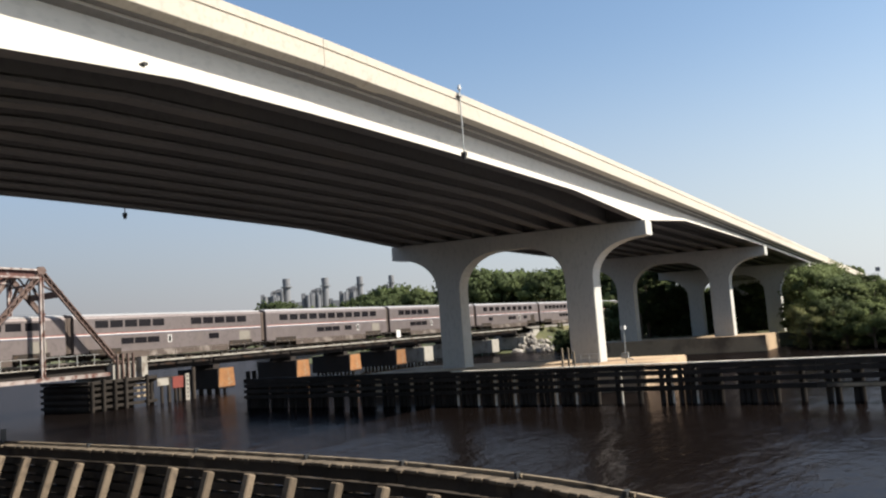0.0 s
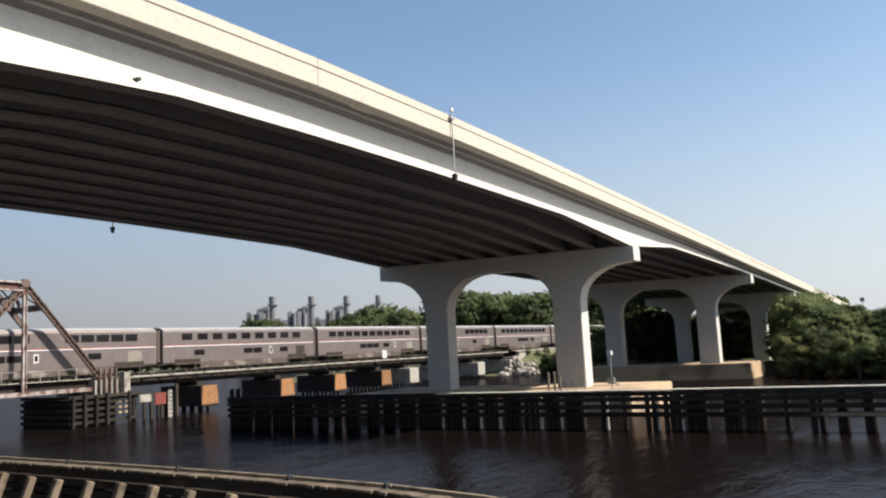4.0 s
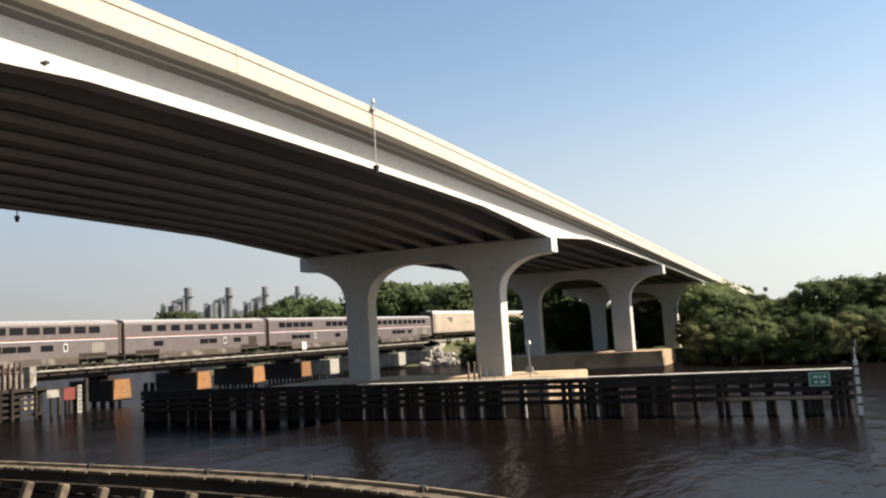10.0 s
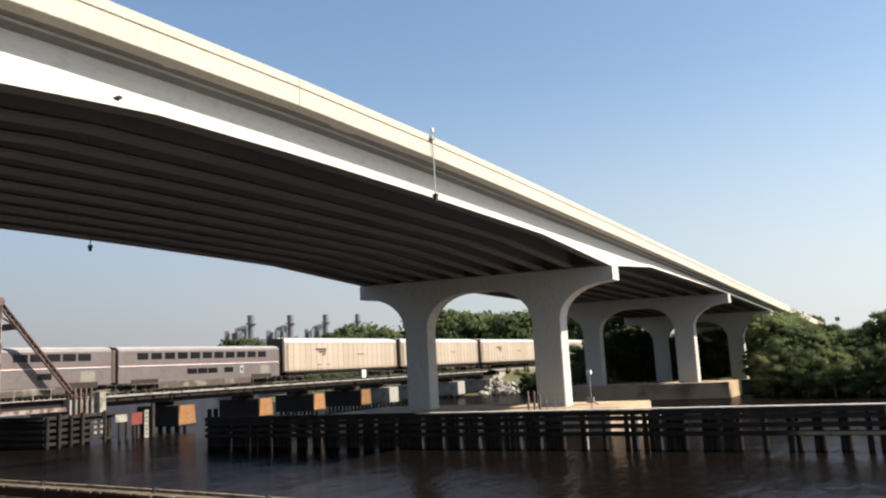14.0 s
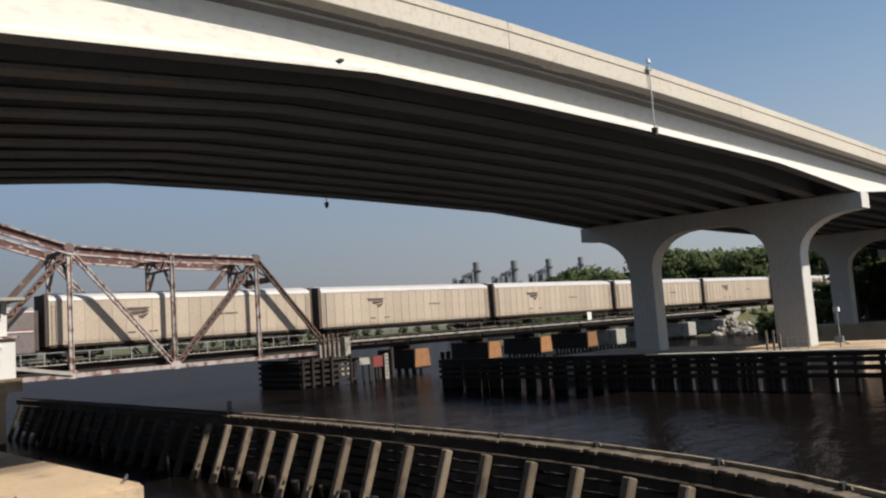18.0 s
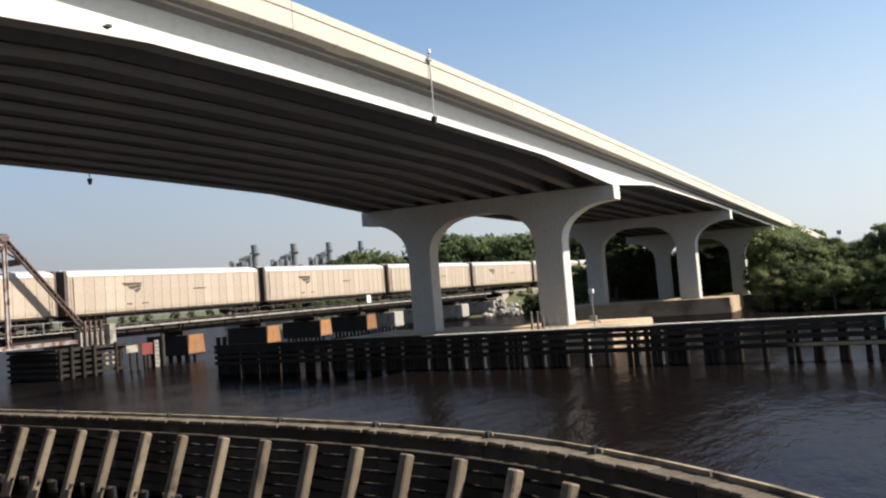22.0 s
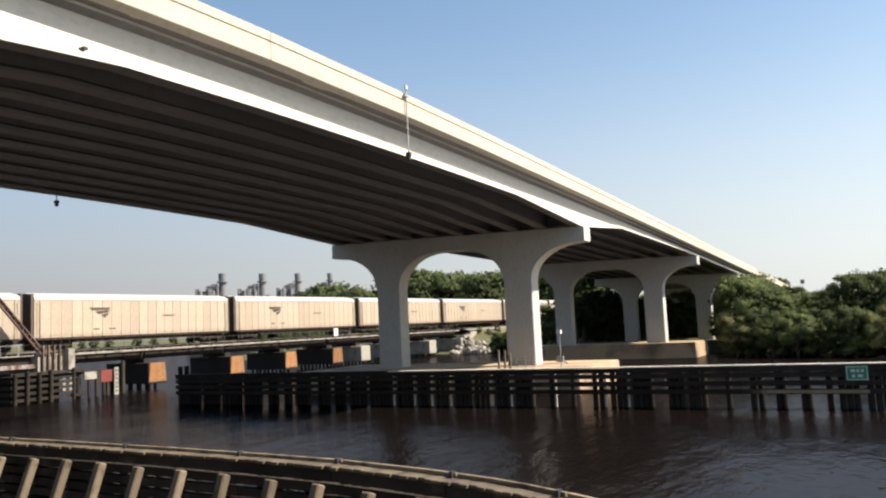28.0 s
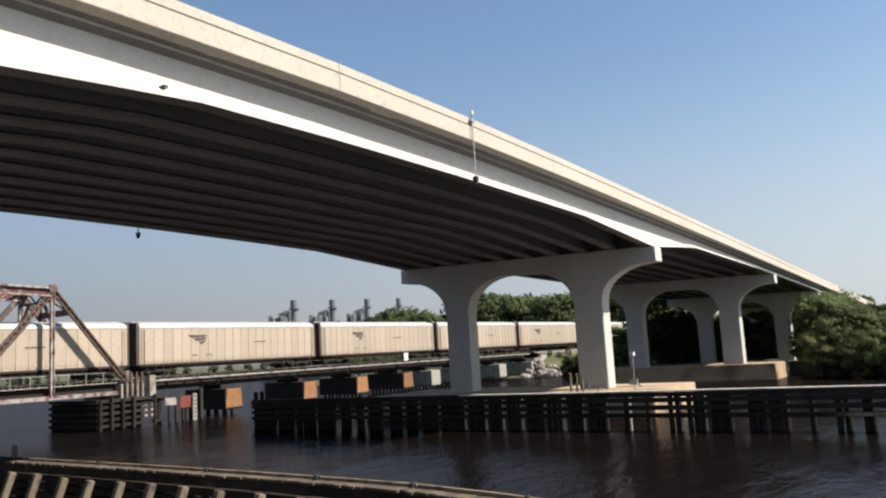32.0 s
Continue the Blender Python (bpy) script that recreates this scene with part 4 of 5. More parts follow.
def near_fender():
    f = thing("timber_fender", (-16, 16, 0), "curved dark timber channel fender with leaning posts and a plank top", "fender")
    line = [(-62.5, 17.2), (-54.0, 17.08), (-44.3, 16.85), (-36.0, 16.6), (-28.0, 16.32), (-22.6, 16.06), (-17.7, 15.74), (-14.0, 15.42), (-11.4, 15.12), (-8.6, 14.5), (-7.1, 14.03), (-5.94, 13.55), (-4.43, 12.76), (-3.2, 12.0), (-2.0, 11.15), (-0.8, 10.15), (0.4, 9.0), (1.6, 7.7)]

    def at(x):
        for (xa, ya), (xb, yb) in zip(line, line[1:]):
            if x <= xb:
                return ya + (yb - ya) * (x - xa) / (xb - xa)
        return line[-1][1]

    def strip(x0, x1, y0, y1, z0, z1, step=0.8):
        """A bar that follows the fender's curve, from y0 to y1 behind its line."""
        n = max(1, int((x1 - x0) / step))
        rings = []
        for i in range(n + 1):
            x = x0 + (x1 - x0) * i / n
            s = (at(x + 0.3) - at(x - 0.3)) / 0.6
            nx, ny = -s / math.hypot(1, s), 1 / math.hypot(1, s)
            rings.append([(x + nx * d, at(x) + ny * d, z) for d, z in ((y0, z0), (y1, z0), (y1, z1), (y0, z1))])
        return loft(bmesh.new(), rings)

    cuts = [-62.5, -56, -49.5, -43, -36.5, -30, -24.6, -19.4, -14.7, -11.3, -7.9, -5.2, -3.1, -1.2, 0.2, 1.5]
    for a, b in zip(cuts, cuts[1:]):
        # left of x = -31 the bridge's shadow is painted in as dark timber
        part("kerb_rail", strip(a + 0.02, b - 0.02, 0.34, 0.42, 2.42, 2.5), CAP_TIMBER if a > -31 else TIMBER, f)
        part("top_wale", strip(a + 0.01, b - 0.01, 0.02, 0.28, 2.06, 2.33), TIMBER, f)
        for z in (0.35, 0.65, 0.95, 1.25, 1.55, 1.85):
            part("wale", strip(a + 0.01, b - 0.01, 0.16, 0.42, z - 0.105, z + 0.105), TIMBER, f)
    rng = random.Random(4)
    decks = {}
    for mat in (PLANK_GREY, TIMBER):
        for reach in (-0.02, -0.05, -0.09):
            bm = boxes(((-0.115, reach, 2.34), (0.115, 0.44, 2.42)))
            bmesh.ops.bevel(bm, geom=list(bm.edges), offset=0.012, segments=1, affect="EDGES")
            decks[mat.name, reach] = mesh_of("plank", bm, mat)
    x = -62.3
    while x < 1.5:
        sl = (at(x + 0.3) - at(x - 0.3)) / 0.6
        # planks switch to dark timber there too, shadow put in as colour
        o = shared("plank", decks[(PLANK_GREY if x > -31 else TIMBER).name, rng.choice((-0.02, -0.05, -0.09))], f, Vector((x, at(x), rng.uniform(-0.012, 0.0))) - f.location)
        o.rotation_euler = (0, 0, math.atan(sl) + rng.uniform(-0.02, 0.02))
        x += 0.245 * math.cos(math.atan(sl))
    # leaning posts before the wales, 1.6 to 1.7 m apart along the curve
    xs = [-26.1 - 1.76 * i for i in range(20)][::-1]
    x = -26.1
    while x < 1.2:
        s = (at(x + 0.3) - at(x - 0.3)) / 0.6
        x += (1.66 if x < -11.5 else 1.55) * rng.uniform(0.94, 1.06) / math.hypot(1, s)
        xs.append(x)
    rp = mesh_of("round_post", tube(bmesh.new(), (0, 0, -2), (0, 0, 2.2), 0.175, 0.165, 9), TIMBER)
    for x in xs:
        y = at(x)
        s = (at(x + 0.3) - at(x - 0.3)) / 0.6
        along = Vector((1, s, 0)).normalized()
        back = Vector((-along.y, along.x, 0))
        top = Vector((x, y, 2.1 + rng.uniform(-0.04, 0.03))) - back * 0.44
        low = Vector((x + rng.uniform(-0.05, 0.05), y, -2.0)) - back * 1.95
        up = (top - low).normalized()
        m = Matrix((along, up.cross(along), up)).transposed().to_4x4()
        m.translation = low
        bm = box(bmesh.new(), (-0.13, -0.12, 0), (0.13, 0.12, (top - low).length), m)
        bmesh.ops.bevel(bm, geom=list(bm.edges), offset=0.035, segments=1, affect="EDGES")
        # posts left of x = -33 are shaded by their darker timber colour
        p = part("batter_post", bm, PILE_PALE if x > -33 else TIMBER, f)
        tip = low + up * (top - low).length * 0.62
        part("bolt_head", tube(bmesh.new(), tip + along * 0.12, tip + along * 0.19, 0.05, n=7), BLACK_METAL, p)
        for dx in (0.3, 0.62, 0.95, 1.27):
            if rng.random() < 0.8:
                shared("round_post", rp, f, Vector((x + dx * along.x, at(x + dx * along.x) + 0.62, rng.uniform(-0.05, 0.05))) - f.location)
    for x in (-31.0, -25.2, -19.4, -14.7, -11.35, -7.9, -5.2):
        part("bolt_post", boxes(((x - 0.035, at(x) + 0.24, 2.42), (x + 0.035, at(x) + 0.42, 2.54 if x > -30 else 2.95))), BLACK_METAL, f)


far_fender()
near_fender()


# ---- bridge tender's house ----
def tender_house():
    h = thing("bridge_tender_house", (-59, 11, 3), "white two-storey bridge tender house on a concrete deck with posts", "building")
    y0, y1 = 6.5, 15.7
    x1, x0 = -56.9, -62.9
    part("deck", boxes(((x0 - 0.3, y0 - 0.3, 3.15), (x1 + 0.3, y1 + 0.3, 4.05))), FOOTING, h)
    for x in (x1 - 0.2, x0 + 0.2):
        for y in (y0 + 0.4, 10.0, y1 - 0.9):
            part("post", boxes(((x - 0.25, y - 0.25, -2), (x + 0.25, y + 0.25, 2.8)), ((x - 0.35, y - 0.35, 2.8), (x + 0.35, y + 0.35, 3.15))), FOOTING, h)
    part("lower_storey", boxes(((x0, y0, 4.05), (x1, y1, 6.6))), HOUSE_WHITE, h)
    part("balcony_slab", boxes(((x0 - 0.2, y0 - 0.2, 6.6), (x1 + 0.2, y1 + 0.2, 6.78))), TRUSS_STEEL, h)
    part("upper_storey", boxes(((x0 + 0.6, 12.2, 6.78), (x1 - 0.3, 15.3, 9.05))), HOUSE_WHITE, h)
    for ya, yb in ((12.75, 13.75), (13.95, 14.95)):
        w = part("lookout_window", boxes(((x1 - 0.33, ya, 7.95), (x1 - 0.28, yb, 8.85))), GLASS_DARK, h)
        part("frame", boxes(((x1 - 0.31, ya - 0.08, 7.87), (x1 - 0.24, yb + 0.08, 7.95)), ((x1 - 0.31, ya - 0.08, 8.85), (x1 - 0.24, yb + 0.08, 8.93)), ((x1 - 0.31, ya - 0.08, 7.95), (x1 - 0.24, ya, 8.85)), ((x1 - 0.31, yb, 7.95), (x1 - 0.24, yb + 0.08, 8.85)), ((x1 - 0.3, ya, 8.37), (x1 - 0.25, yb, 8.41))), HOUSE_WHITE, w)
    part("roof", boxes(((x0, 11.4, 9.05), (x1 + 0.5, 16.2, 9.25))), PALE_CONCRETE, h)
    for ya in (7.6, 9.95, 13.0):
        w = part("window", boxes(((x1 - 0.05, ya, 5.05), (x1 + 0.01, ya + 1.75, 6.0))), GLASS_DARK, h)
        part("frame", boxes(((x1 - 0.02, ya - 0.08, 4.95), (x1 + 0.05, ya + 1.83, 5.05)), ((x1 - 0.02, ya - 0.12, 6.0), (x1 + 0.12, ya + 1.9, 6.12)), ((x1 - 0.02, ya + 0.83, 5.05), (x1 + 0.05, ya + 0.93, 6.0)), ((x1 - 0.02, ya - 0.08, 5.05), (x1 + 0.05, ya, 6.0)), ((x1 - 0.02, ya + 1.75, 5.05), (x1 + 0.05, ya + 1.83, 6.0)), ((x1 - 0.02, ya, 5.5), (x1 + 0.03, ya + 1.75, 5.54))), HOUSE_WHITE, w)
    bm = beams(((x1 + 0.1, y0, 7.8), (x1 + 0.1, 12.2, 7.8), 0.05, 0.05), ((x1 + 0.1, y0, 7.3), (x1 + 0.1, 12.2, 7.3), 0.05, 0.05))
    for i in range(5):
        beam(bm, (x1 + 0.1, y0 + 1.4 * i, 6.78), (x1 + 0.1, y0 + 1.4 * i, 7.8), 0.05, 0.05)
    part("handrail", bm, BLACK_METAL, h)
    t = thing("red_tank", (x1 - 1.0, 10.4, 6.78), "small red machinery tank on a balcony", "tank")
    part("tank", tube(bmesh.new(), (x1 - 1.0, 10.0, 7.2), (x1 - 1.0, 11.0, 7.2), 0.42, n=14), RED, t)
    part("stand", boxes(((x1 - 1.3, 10.1, 6.78), (x1 - 0.7, 10.9, 6.95))), BLACK_METAL, t)


tender_house()


def footing_furniture():
    l = thing("camera_pole", (-21.7, 58.4, 1.95), "slim galvanised pole with a small pale camera head", "pole")
    part("pole", tube(bmesh.new(), (-21.7, 58.4, 1.95), (-21.7, 58.4, 4.6), 0.05, 0.04, 8), GALV, l)
    part("head", boxes(((-21.9, 58.25, 4.45), (-21.55, 58.55, 4.75))), WHITE, l)
    part("control_box", boxes(((-21.98, 58.15, 2.3), (-21.42, 58.35, 2.75))), GALV, l)
    part("bracket", beams(((-21.7, 58.3, 2.45), (-21.1, 58.3, 2.2), 0.12, 0.08)), GALV, l)
    for x in (-25.9, -25.4, -24.95):
        p = thing("mooring_post", (x, 56.2, 0), "thin weathered timber mooring post", "post", "mooring posts")
        part("shaft", tube(bmesh.new(), (x, 56.2, -2), (x, 56.2, 3.1 + 0.3 * (x < -25)), 0.1, 0.09, 8), CAP_TIMBER, p)
    r = thing("short_railing", (-24, 56.6, 1.95), "short pale metal railing on a footing edge", "railing")
    for x in (-24.6, -23.9, -23.2):
        part("upright", tube(bmesh.new(), (x, 56.6, 1.9), (x, 56.6, 2.85), 0.035, n=8), GALV, r)
    for z in (2.2, 2.5, 2.83):
        part("rail", tube(bmesh.new(), (-24.65, 56.6, z), (-23.15, 56.6, z), 0.03, n=8), GALV, r)
    rng = random.Random(8)
    for x, y in ((-70, -5.5), (-66, -2.4), (-69, -0.5), (-64, 3.0), (-72, 3.4), (-62, 4.0), (-67, 5.8), (-63, 6.4), (-74, -9), (-60, -8), (-76, -14)):
        p = thing("piling_stub", (x, y, 0), "broken dark piling stub in shallow water", "piling", "piling stubs")
        lean = rng.uniform(-0.15, 0.15)
        part("shaft", tube(bmesh.new(), (x, y, -1), (x + lean, y + lean, rng.uniform(0.35, 0.8)), 0.2, 0.15, 8), TIMBER, p)
        part("crown_splinter", tube(bmesh.new(), (x + lean, y + lean + 0.05, 0.3), (x + lean * 1.5, y + lean + 0.1, rng.uniform(0.8, 1.0)), 0.07, 0.03, 6), TIMBER, p)


footing_furniture()


def pigeon(x, y, turn):
    p = thing("pigeon", (x, y, 1.7), "small grey pigeon standing on a concrete footing", "bird", "pigeons")
    bm = bmesh.new()
    bmesh.ops.create_uvsphere(bm, u_segments=10, v_segments=7, radius=1.0)
    for v in bm.verts:
        v.co = Vector((v.co.x * 0.075, v.co.y * 0.15, v.co.z * 0.075 + 0.03 * v.co.y + 0.16)) + Vector((x, y, 1.7))
    part("body", bm, BIRD_GREY, p, smooth=True)
    bm = bmesh.new()
    bmesh.ops.create_uvsphere(bm, u_segments=8, v_segments=6, radius=0.045)
    bmesh.ops.translate(bm, verts=bm.verts, vec=(x, y + 0.13, 1.97))
    tube(bm, (x, y + 0.1, 1.88), (x, y + 0.13, 1.96), 0.045, 0.035, 8)
    tube(bm, (x, y + 0.16, 1.97), (x, y + 0.2, 1.96), 0.012, 0.003, 6)
    part("head", bm, BIRD_GREY, p, smooth=True)
    part("tail", beams(((x, y - 0.1, 1.84), (x, y - 0.24, 1.8), 0.07, 0.02)), BIRD_GREY, p)
    for dx in (-0.03, 0.03):
        part("leg", tube(bmesh.new(), (x + dx, y, 1.69), (x + dx, y, 1.8), 0.008, n=6), RED, p)
    p.rotation_euler = (0, 0, turn)
    p.scale = (0.72, 0.72, 0.72)


BIRD_GREY = material("bird_grey", (0.07, 0.07, 0.08), (0.04, 0.04, 0.05), 0.8, scale=8)
for bx, by, bt in ((-23.13, 9.2, 0.7), (-22.75, 6.35, 2.6), (-24.9, 1.8, 4.0)):
    pigeon(bx, by, bt)


# ---- trees ----
def leaf_clump(bm, c, r, rng, n, size, heart, normals):
    """Leaves scattered near the surface of an uneven lump; they turn outwards from it."""
    for _ in range(n):
        d = Vector((rng.gauss(0, 1), rng.gauss(0, 1), rng.gauss(0, 1))).normalized()
        if d.z < -0.35:
            d.z *= -0.5
        p = c + Vector((d.x * r.x, d.y * r.y, d.z * r.z)) * rng.uniform(0.45, 1.0) ** 0.5 * rng.choice((1.0, 1.0, 1.1, 1.25, 1.45))
        nrm = (d + Vector((rng.gauss(0, 0.5), rng.gauss(0, 0.5), rng.gauss(0, 0.5)))).normalized()
        q = nrm.to_track_quat("Z", "Y").to_matrix()
        a = rng.uniform(0, 6.283)
        s = size * rng.uniform(0.6, 1.4)
        e1 = q @ Vector((math.cos(a), math.sin(a), 0)) * s
        e2 = q @ Vector((-math.sin(a), math.cos(a), 0)) * s * 0.6
        vs = [bm.verts.new(p + k) for k in (e1, e2, -e1, -e2)]
        bm.faces.new(vs)
        soft = (d * 0.7 + (p - heart).normalized() * 0.6 + nrm * 0.45).normalized()
        normals += [soft] * 4


def crown_mesh(name, rng, lumps, leaves, size, mat):
    bm = bmesh.new()
    normals = []
    heart = sum((c for c, r in lumps), Vector((0, 0, 0))) / len(lumps)
    for c, r in lumps:
        leaf_clump(bm, c, r, rng, leaves, size, heart, normals)
    for c, r in lumps:
        out = bmesh.ops.create_icosphere(bm, subdivisions=1, radius=1.0)
        for v in out["verts"]:
            d = v.co.normalized()
            v.co = c + Vector((v.co.x * r.x, v.co.y * r.y, v.co.z * r.z)) * 0.72 * rng.uniform(0.7, 1.1)
            normals.append((d * 0.7 + (v.co - heart).normalized() * 0.6).normalized())
    me = mesh_of(name, bm, mat, True)
    me.normals_split_custom_set_from_vertices(normals)
    return me


def tree_kind(seed, h, w, mat, low=0.25, lumps=14, leaves=170, size=0.34):
    """Trunk, limbs and a lumpy crown; returns the meshes to share."""
    rng = random.Random(seed)
    L = []
    for i in range(lumps):
        z = h * rng.uniform(low + 0.1, 0.93)
        spread = w * 0.5 * math.sqrt(max(0.08, 1 - ((z / h - 0.5) / 0.56) ** 2))
        a, d = rng.uniform(0, 6.283), spread * math.sqrt(rng.uniform(0.05, 0.8))
        r = w * rng.choice((0.05, 0.07, 0.09, 0.12, 0.15, 0.18))
        L.append((Vector((math.cos(a) * d, math.sin(a) * d, z)), Vector((r, r, r * rng.uniform(0.65, 0.95)))))
    crown = crown_mesh("crown", rng, L, leaves, size, mat)
    bm = bmesh.new()
    tube(bm, (0, 0, -0.6), (0.1, 0, h * 0.45), h * 0.024 + 0.05, h * 0.014 + 0.03, 8)
    tube(bm, (0.1, 0, h * 0.45), (0, 0.1, h * 0.8), h * 0.014 + 0.03, 0.04, 7)
    trunk = mesh_of("trunk", bm, BARK)
    limbs = []
    for c, r in L[:5]:
        bm = bmesh.new()
        tube(bm, (0.05, 0, h * rng.uniform(0.2, 0.45)), c, h * 0.011 + 0.02, 0.03, 6)
        limbs.append(mesh_of("limb", bm, BARK))
    return crown, trunk, limbs


def plant(kind, x, y, z, s, turn, label, group, name="tree", category="tree"):
    t = thing(name, (x, y, z), label, category, group)
    t.scale = (s, s, s)
    t.rotation_euler = (0, 0, turn)
    crown, trunk, limbs = kind
    shared("trunk", trunk, t, (0, 0, 0))
    shared("crown", crown, t, (0, 0, 0))
    for m in limbs:
        shared("limb", m, t, (0, 0, 0))
    return t


SHRUBS = [tree_kind(10 + i, 6.0, 6.5, m, 0.02, 44, 260, 0.095) for i, m in enumerate((LEAF, LEAF_DARK, LEAF_LIGHT, LEAF_LIGHT))]
TREES = [tree_kind(30 + i, 13.0, 10.0, m, 0.15, 46, 190, 0.2) for i, m in enumerate((LEAF, LEAF_DARK, LEAF))]
FAR_TREES = [tree_kind(50 + i, 20.0, 17.0, m, 0.08, 44, 65, 0.6) for i, m in enumerate((LEAF, LEAF_DARK, LEAF_DARK))]


def woods():
    rng = random.Random(21)
    # shrubs that overhang the water right of the bridge
    for i in range(42):
        x = -15 + i * 1.0 + rng.uniform(-1, 1)
        row = i % 3
        y = 104 - min((x + 18) * 0.3, 6) + row * 3 + rng.uniform(-1.2, 1.2)
        s = rng.uniform(0.6, 1.0)
        plant(SHRUBS[rng.randrange(4)], x, y, max(-0.3, land_height(x, y) - 0.3), s, rng.uniform(0, 6), "dense green shrub hanging over the river's edge", "bank shrubs", "shrub", "shrub")
    for i in range(48):
        x = -16 + (i % 16) * 2.3 + rng.uniform(-1.2, 1.2)
        y = 112 + (i // 16) * 6 + rng.uniform(-2.5, 2.5)
        s = rng.uniform(0.34, 0.44) if x < -9 else rng.uniform(0.38, 0.46) if x < -4 else rng.uniform(0.58, 0.76)
        plant(TREES[rng.randrange(3)], x, y, land_height(x, y) - 0.2, s, rng.uniform(0, 6), "leafy green tree on the river bank", "bank trees")
    # grove under and behind the bridge's landward spans
    for i in range(64):
        y = 116 + (i // 8) * 6 + rng.uniform(-2.5, 2.5)
        x = -17 - (i % 8) * (0.36 * y - 17) / 7.5 + rng.uniform(-1.5, 1.5)
        under = -47 < x < -17
        if under and (y < 149 or any(abs(y - p) < 2.2 for p in PIERS)):
            continue
        s = rng.uniform(0.62, 0.75) if under else rng.uniform(0.34, 0.42) if x > -20 else rng.uniform(0.75, 1.05)
        plant(TREES[rng.randrange(3)], x, y, land_height(x, y) - 0.2, s, rng.uniform(0, 6), "leafy green tree in the grove by the bridge piers", "bank trees")
    for i in range(26):
        x = -18 - i * 1.25 + rng.uniform(-0.6, 0.6)
        y = 146 + rng.uniform(0, 4)
        plant(SHRUBS[1 if i % 3 else 0], x, y, land_height(x, y) - 0.2, rng.uniform(0.35, 0.6), rng.uniform(0, 6), "low dark shrub in the shade of a bridge", "bank shrubs", "shrub", "shrub")
    # growth that half hides the landward piers' outer columns
    for i in range(14):
        x, y = -17.0 + (i % 3) * 1.9 + rng.uniform(-0.6, 0.6), 115 + 1.7 * i
        plant(TREES[i % 3], x, y, land_height(x, y) - 0.2, rng.uniform(0.72, 0.8) * (1.0, 0.86, 0.68)[i % 3], rng.uniform(0, 6), "leafy green tree in the grove by the bridge piers", "bank trees")
    for i in range(7):
        x, y = -21.3 + 0.75 * i, 127 + rng.uniform(0, 8)
        plant(SHRUBS[i % 2], x, y, land_height(x, y) - 0.2, 0.75 + 0.07 * i, rng.uniform(0, 6), "dense green shrub beside a bridge pier", "bank shrubs", "shrub", "shrub")
    for i in range(22):
        x, y = -17.5 - 2.0 * i, 151 + rng.uniform(0, 5)
        plant(SHRUBS[1], x, y, land_height(x, y) - 0.2, rng.uniform(1.0, 1.25), rng.uniform(0, 6), "dense dark shrub in the shade of a bridge", "bank shrubs", "shrub", "shrub")
    for i in range(12):
        x, y = -17 + (i % 4) * 3.4 + rng.uniform(-1, 1), 136 + (i // 4) * 9 + rng.uniform(-2, 2)
        plant(TREES[i % 3], x, y, land_height(x, y) - 0.2, rng.uniform(0.5, 0.57), rng.uniform(0, 6), "leafy green tree on the river bank", "bank trees")
    for az, d, sc in ((44.6, 430, 1.22), (45.0, 440, 1.28), (44.1, 425, 1.2), (39.6, 430, 1.15), (38.9, 435, 1.2), (38.2, 430, 1.3), (37.5, 440, 1.4), (36.8, 430, 1.44), (36.1, 440, 1.48), (35.4, 435, 1.4), (34.8, 430, 1.28)):
        a = radians(az)
        plant(FAR_TREES[rng.randrange(3)], -math.sin(a) * d, math.cos(a) * d, 1.0, sc, rng.uniform(0, 6), "tall broadleaf tree in a distant tree line", "far trees")
    # unseen tree row added behind the viewpoint to cut the low sky light
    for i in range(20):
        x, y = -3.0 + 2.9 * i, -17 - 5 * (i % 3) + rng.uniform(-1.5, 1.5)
        plant(FAR_TREES[i % 3], x, y, 3.5, rng.uniform(0.68, 0.82), rng.uniform(0, 6), "tall leafy green tree added out of view to block sky light", "near bank trees")
    # low scrub along the shore behind the railway
    for i in range(66):
        x = -84 - 4.6 * i - max(0, i - 40) * 9
        y = 152 + max(0.0, -130 - x) * 1.6 + rng.uniform(0, 8)
        y = min(y, 268 + rng.uniform(0, 8))
        plant(FAR_TREES[2], x, y, land_height(x, y) - 0.4, rng.uniform(0.2, 0.27) * (1 if i < 36 else 1.35), rng.uniform(0, 6), "low dark scrub along the shore behind a railway", "shore scrub", "shrub", "shrub")
    for x, y, sc in ((-57, 131, 0.75), (-54, 133, 0.85), (-60, 136, 0.6), (-62, 143, 0.5), (-52, 138, 0.8)):
        plant(SHRUBS[0], x, y, land_height(x, y) - 0.2, sc, x, "rounded green bush on the grassy bank", "bank shrubs", "shrub", "shrub")
    for i in range(22):
        x, y = rng.uniform(-72, -62), rng.uniform(143.5, 166)
        plant(SHRUBS[3], x, y, max(land_height(x, y), 0.4 + 3.6 * min(1, max(0, -63 - x) / 8)) - 0.2, rng.uniform(0.16, 0.32), rng.uniform(0, 6), "low yellow-green brush on a railway bank", "bank brush", "shrub", "shrub")
    for x, y, sc in ((-61.0, 133, 0.62), (-62.6, 136, 0.5), (-59.4, 131, 0.72), (-64.2, 139, 0.42)):
        plant(SHRUBS[1], x, y, land_height(x, y) - 0.2, sc, x, "rounded dark green bush on the grassy bank", "bank shrubs", "shrub", "shrub")
    for i in range(7):
        x, y = -19.6 + rng.uniform(-0.9, 0.9), 123.5 + 2.0 * i
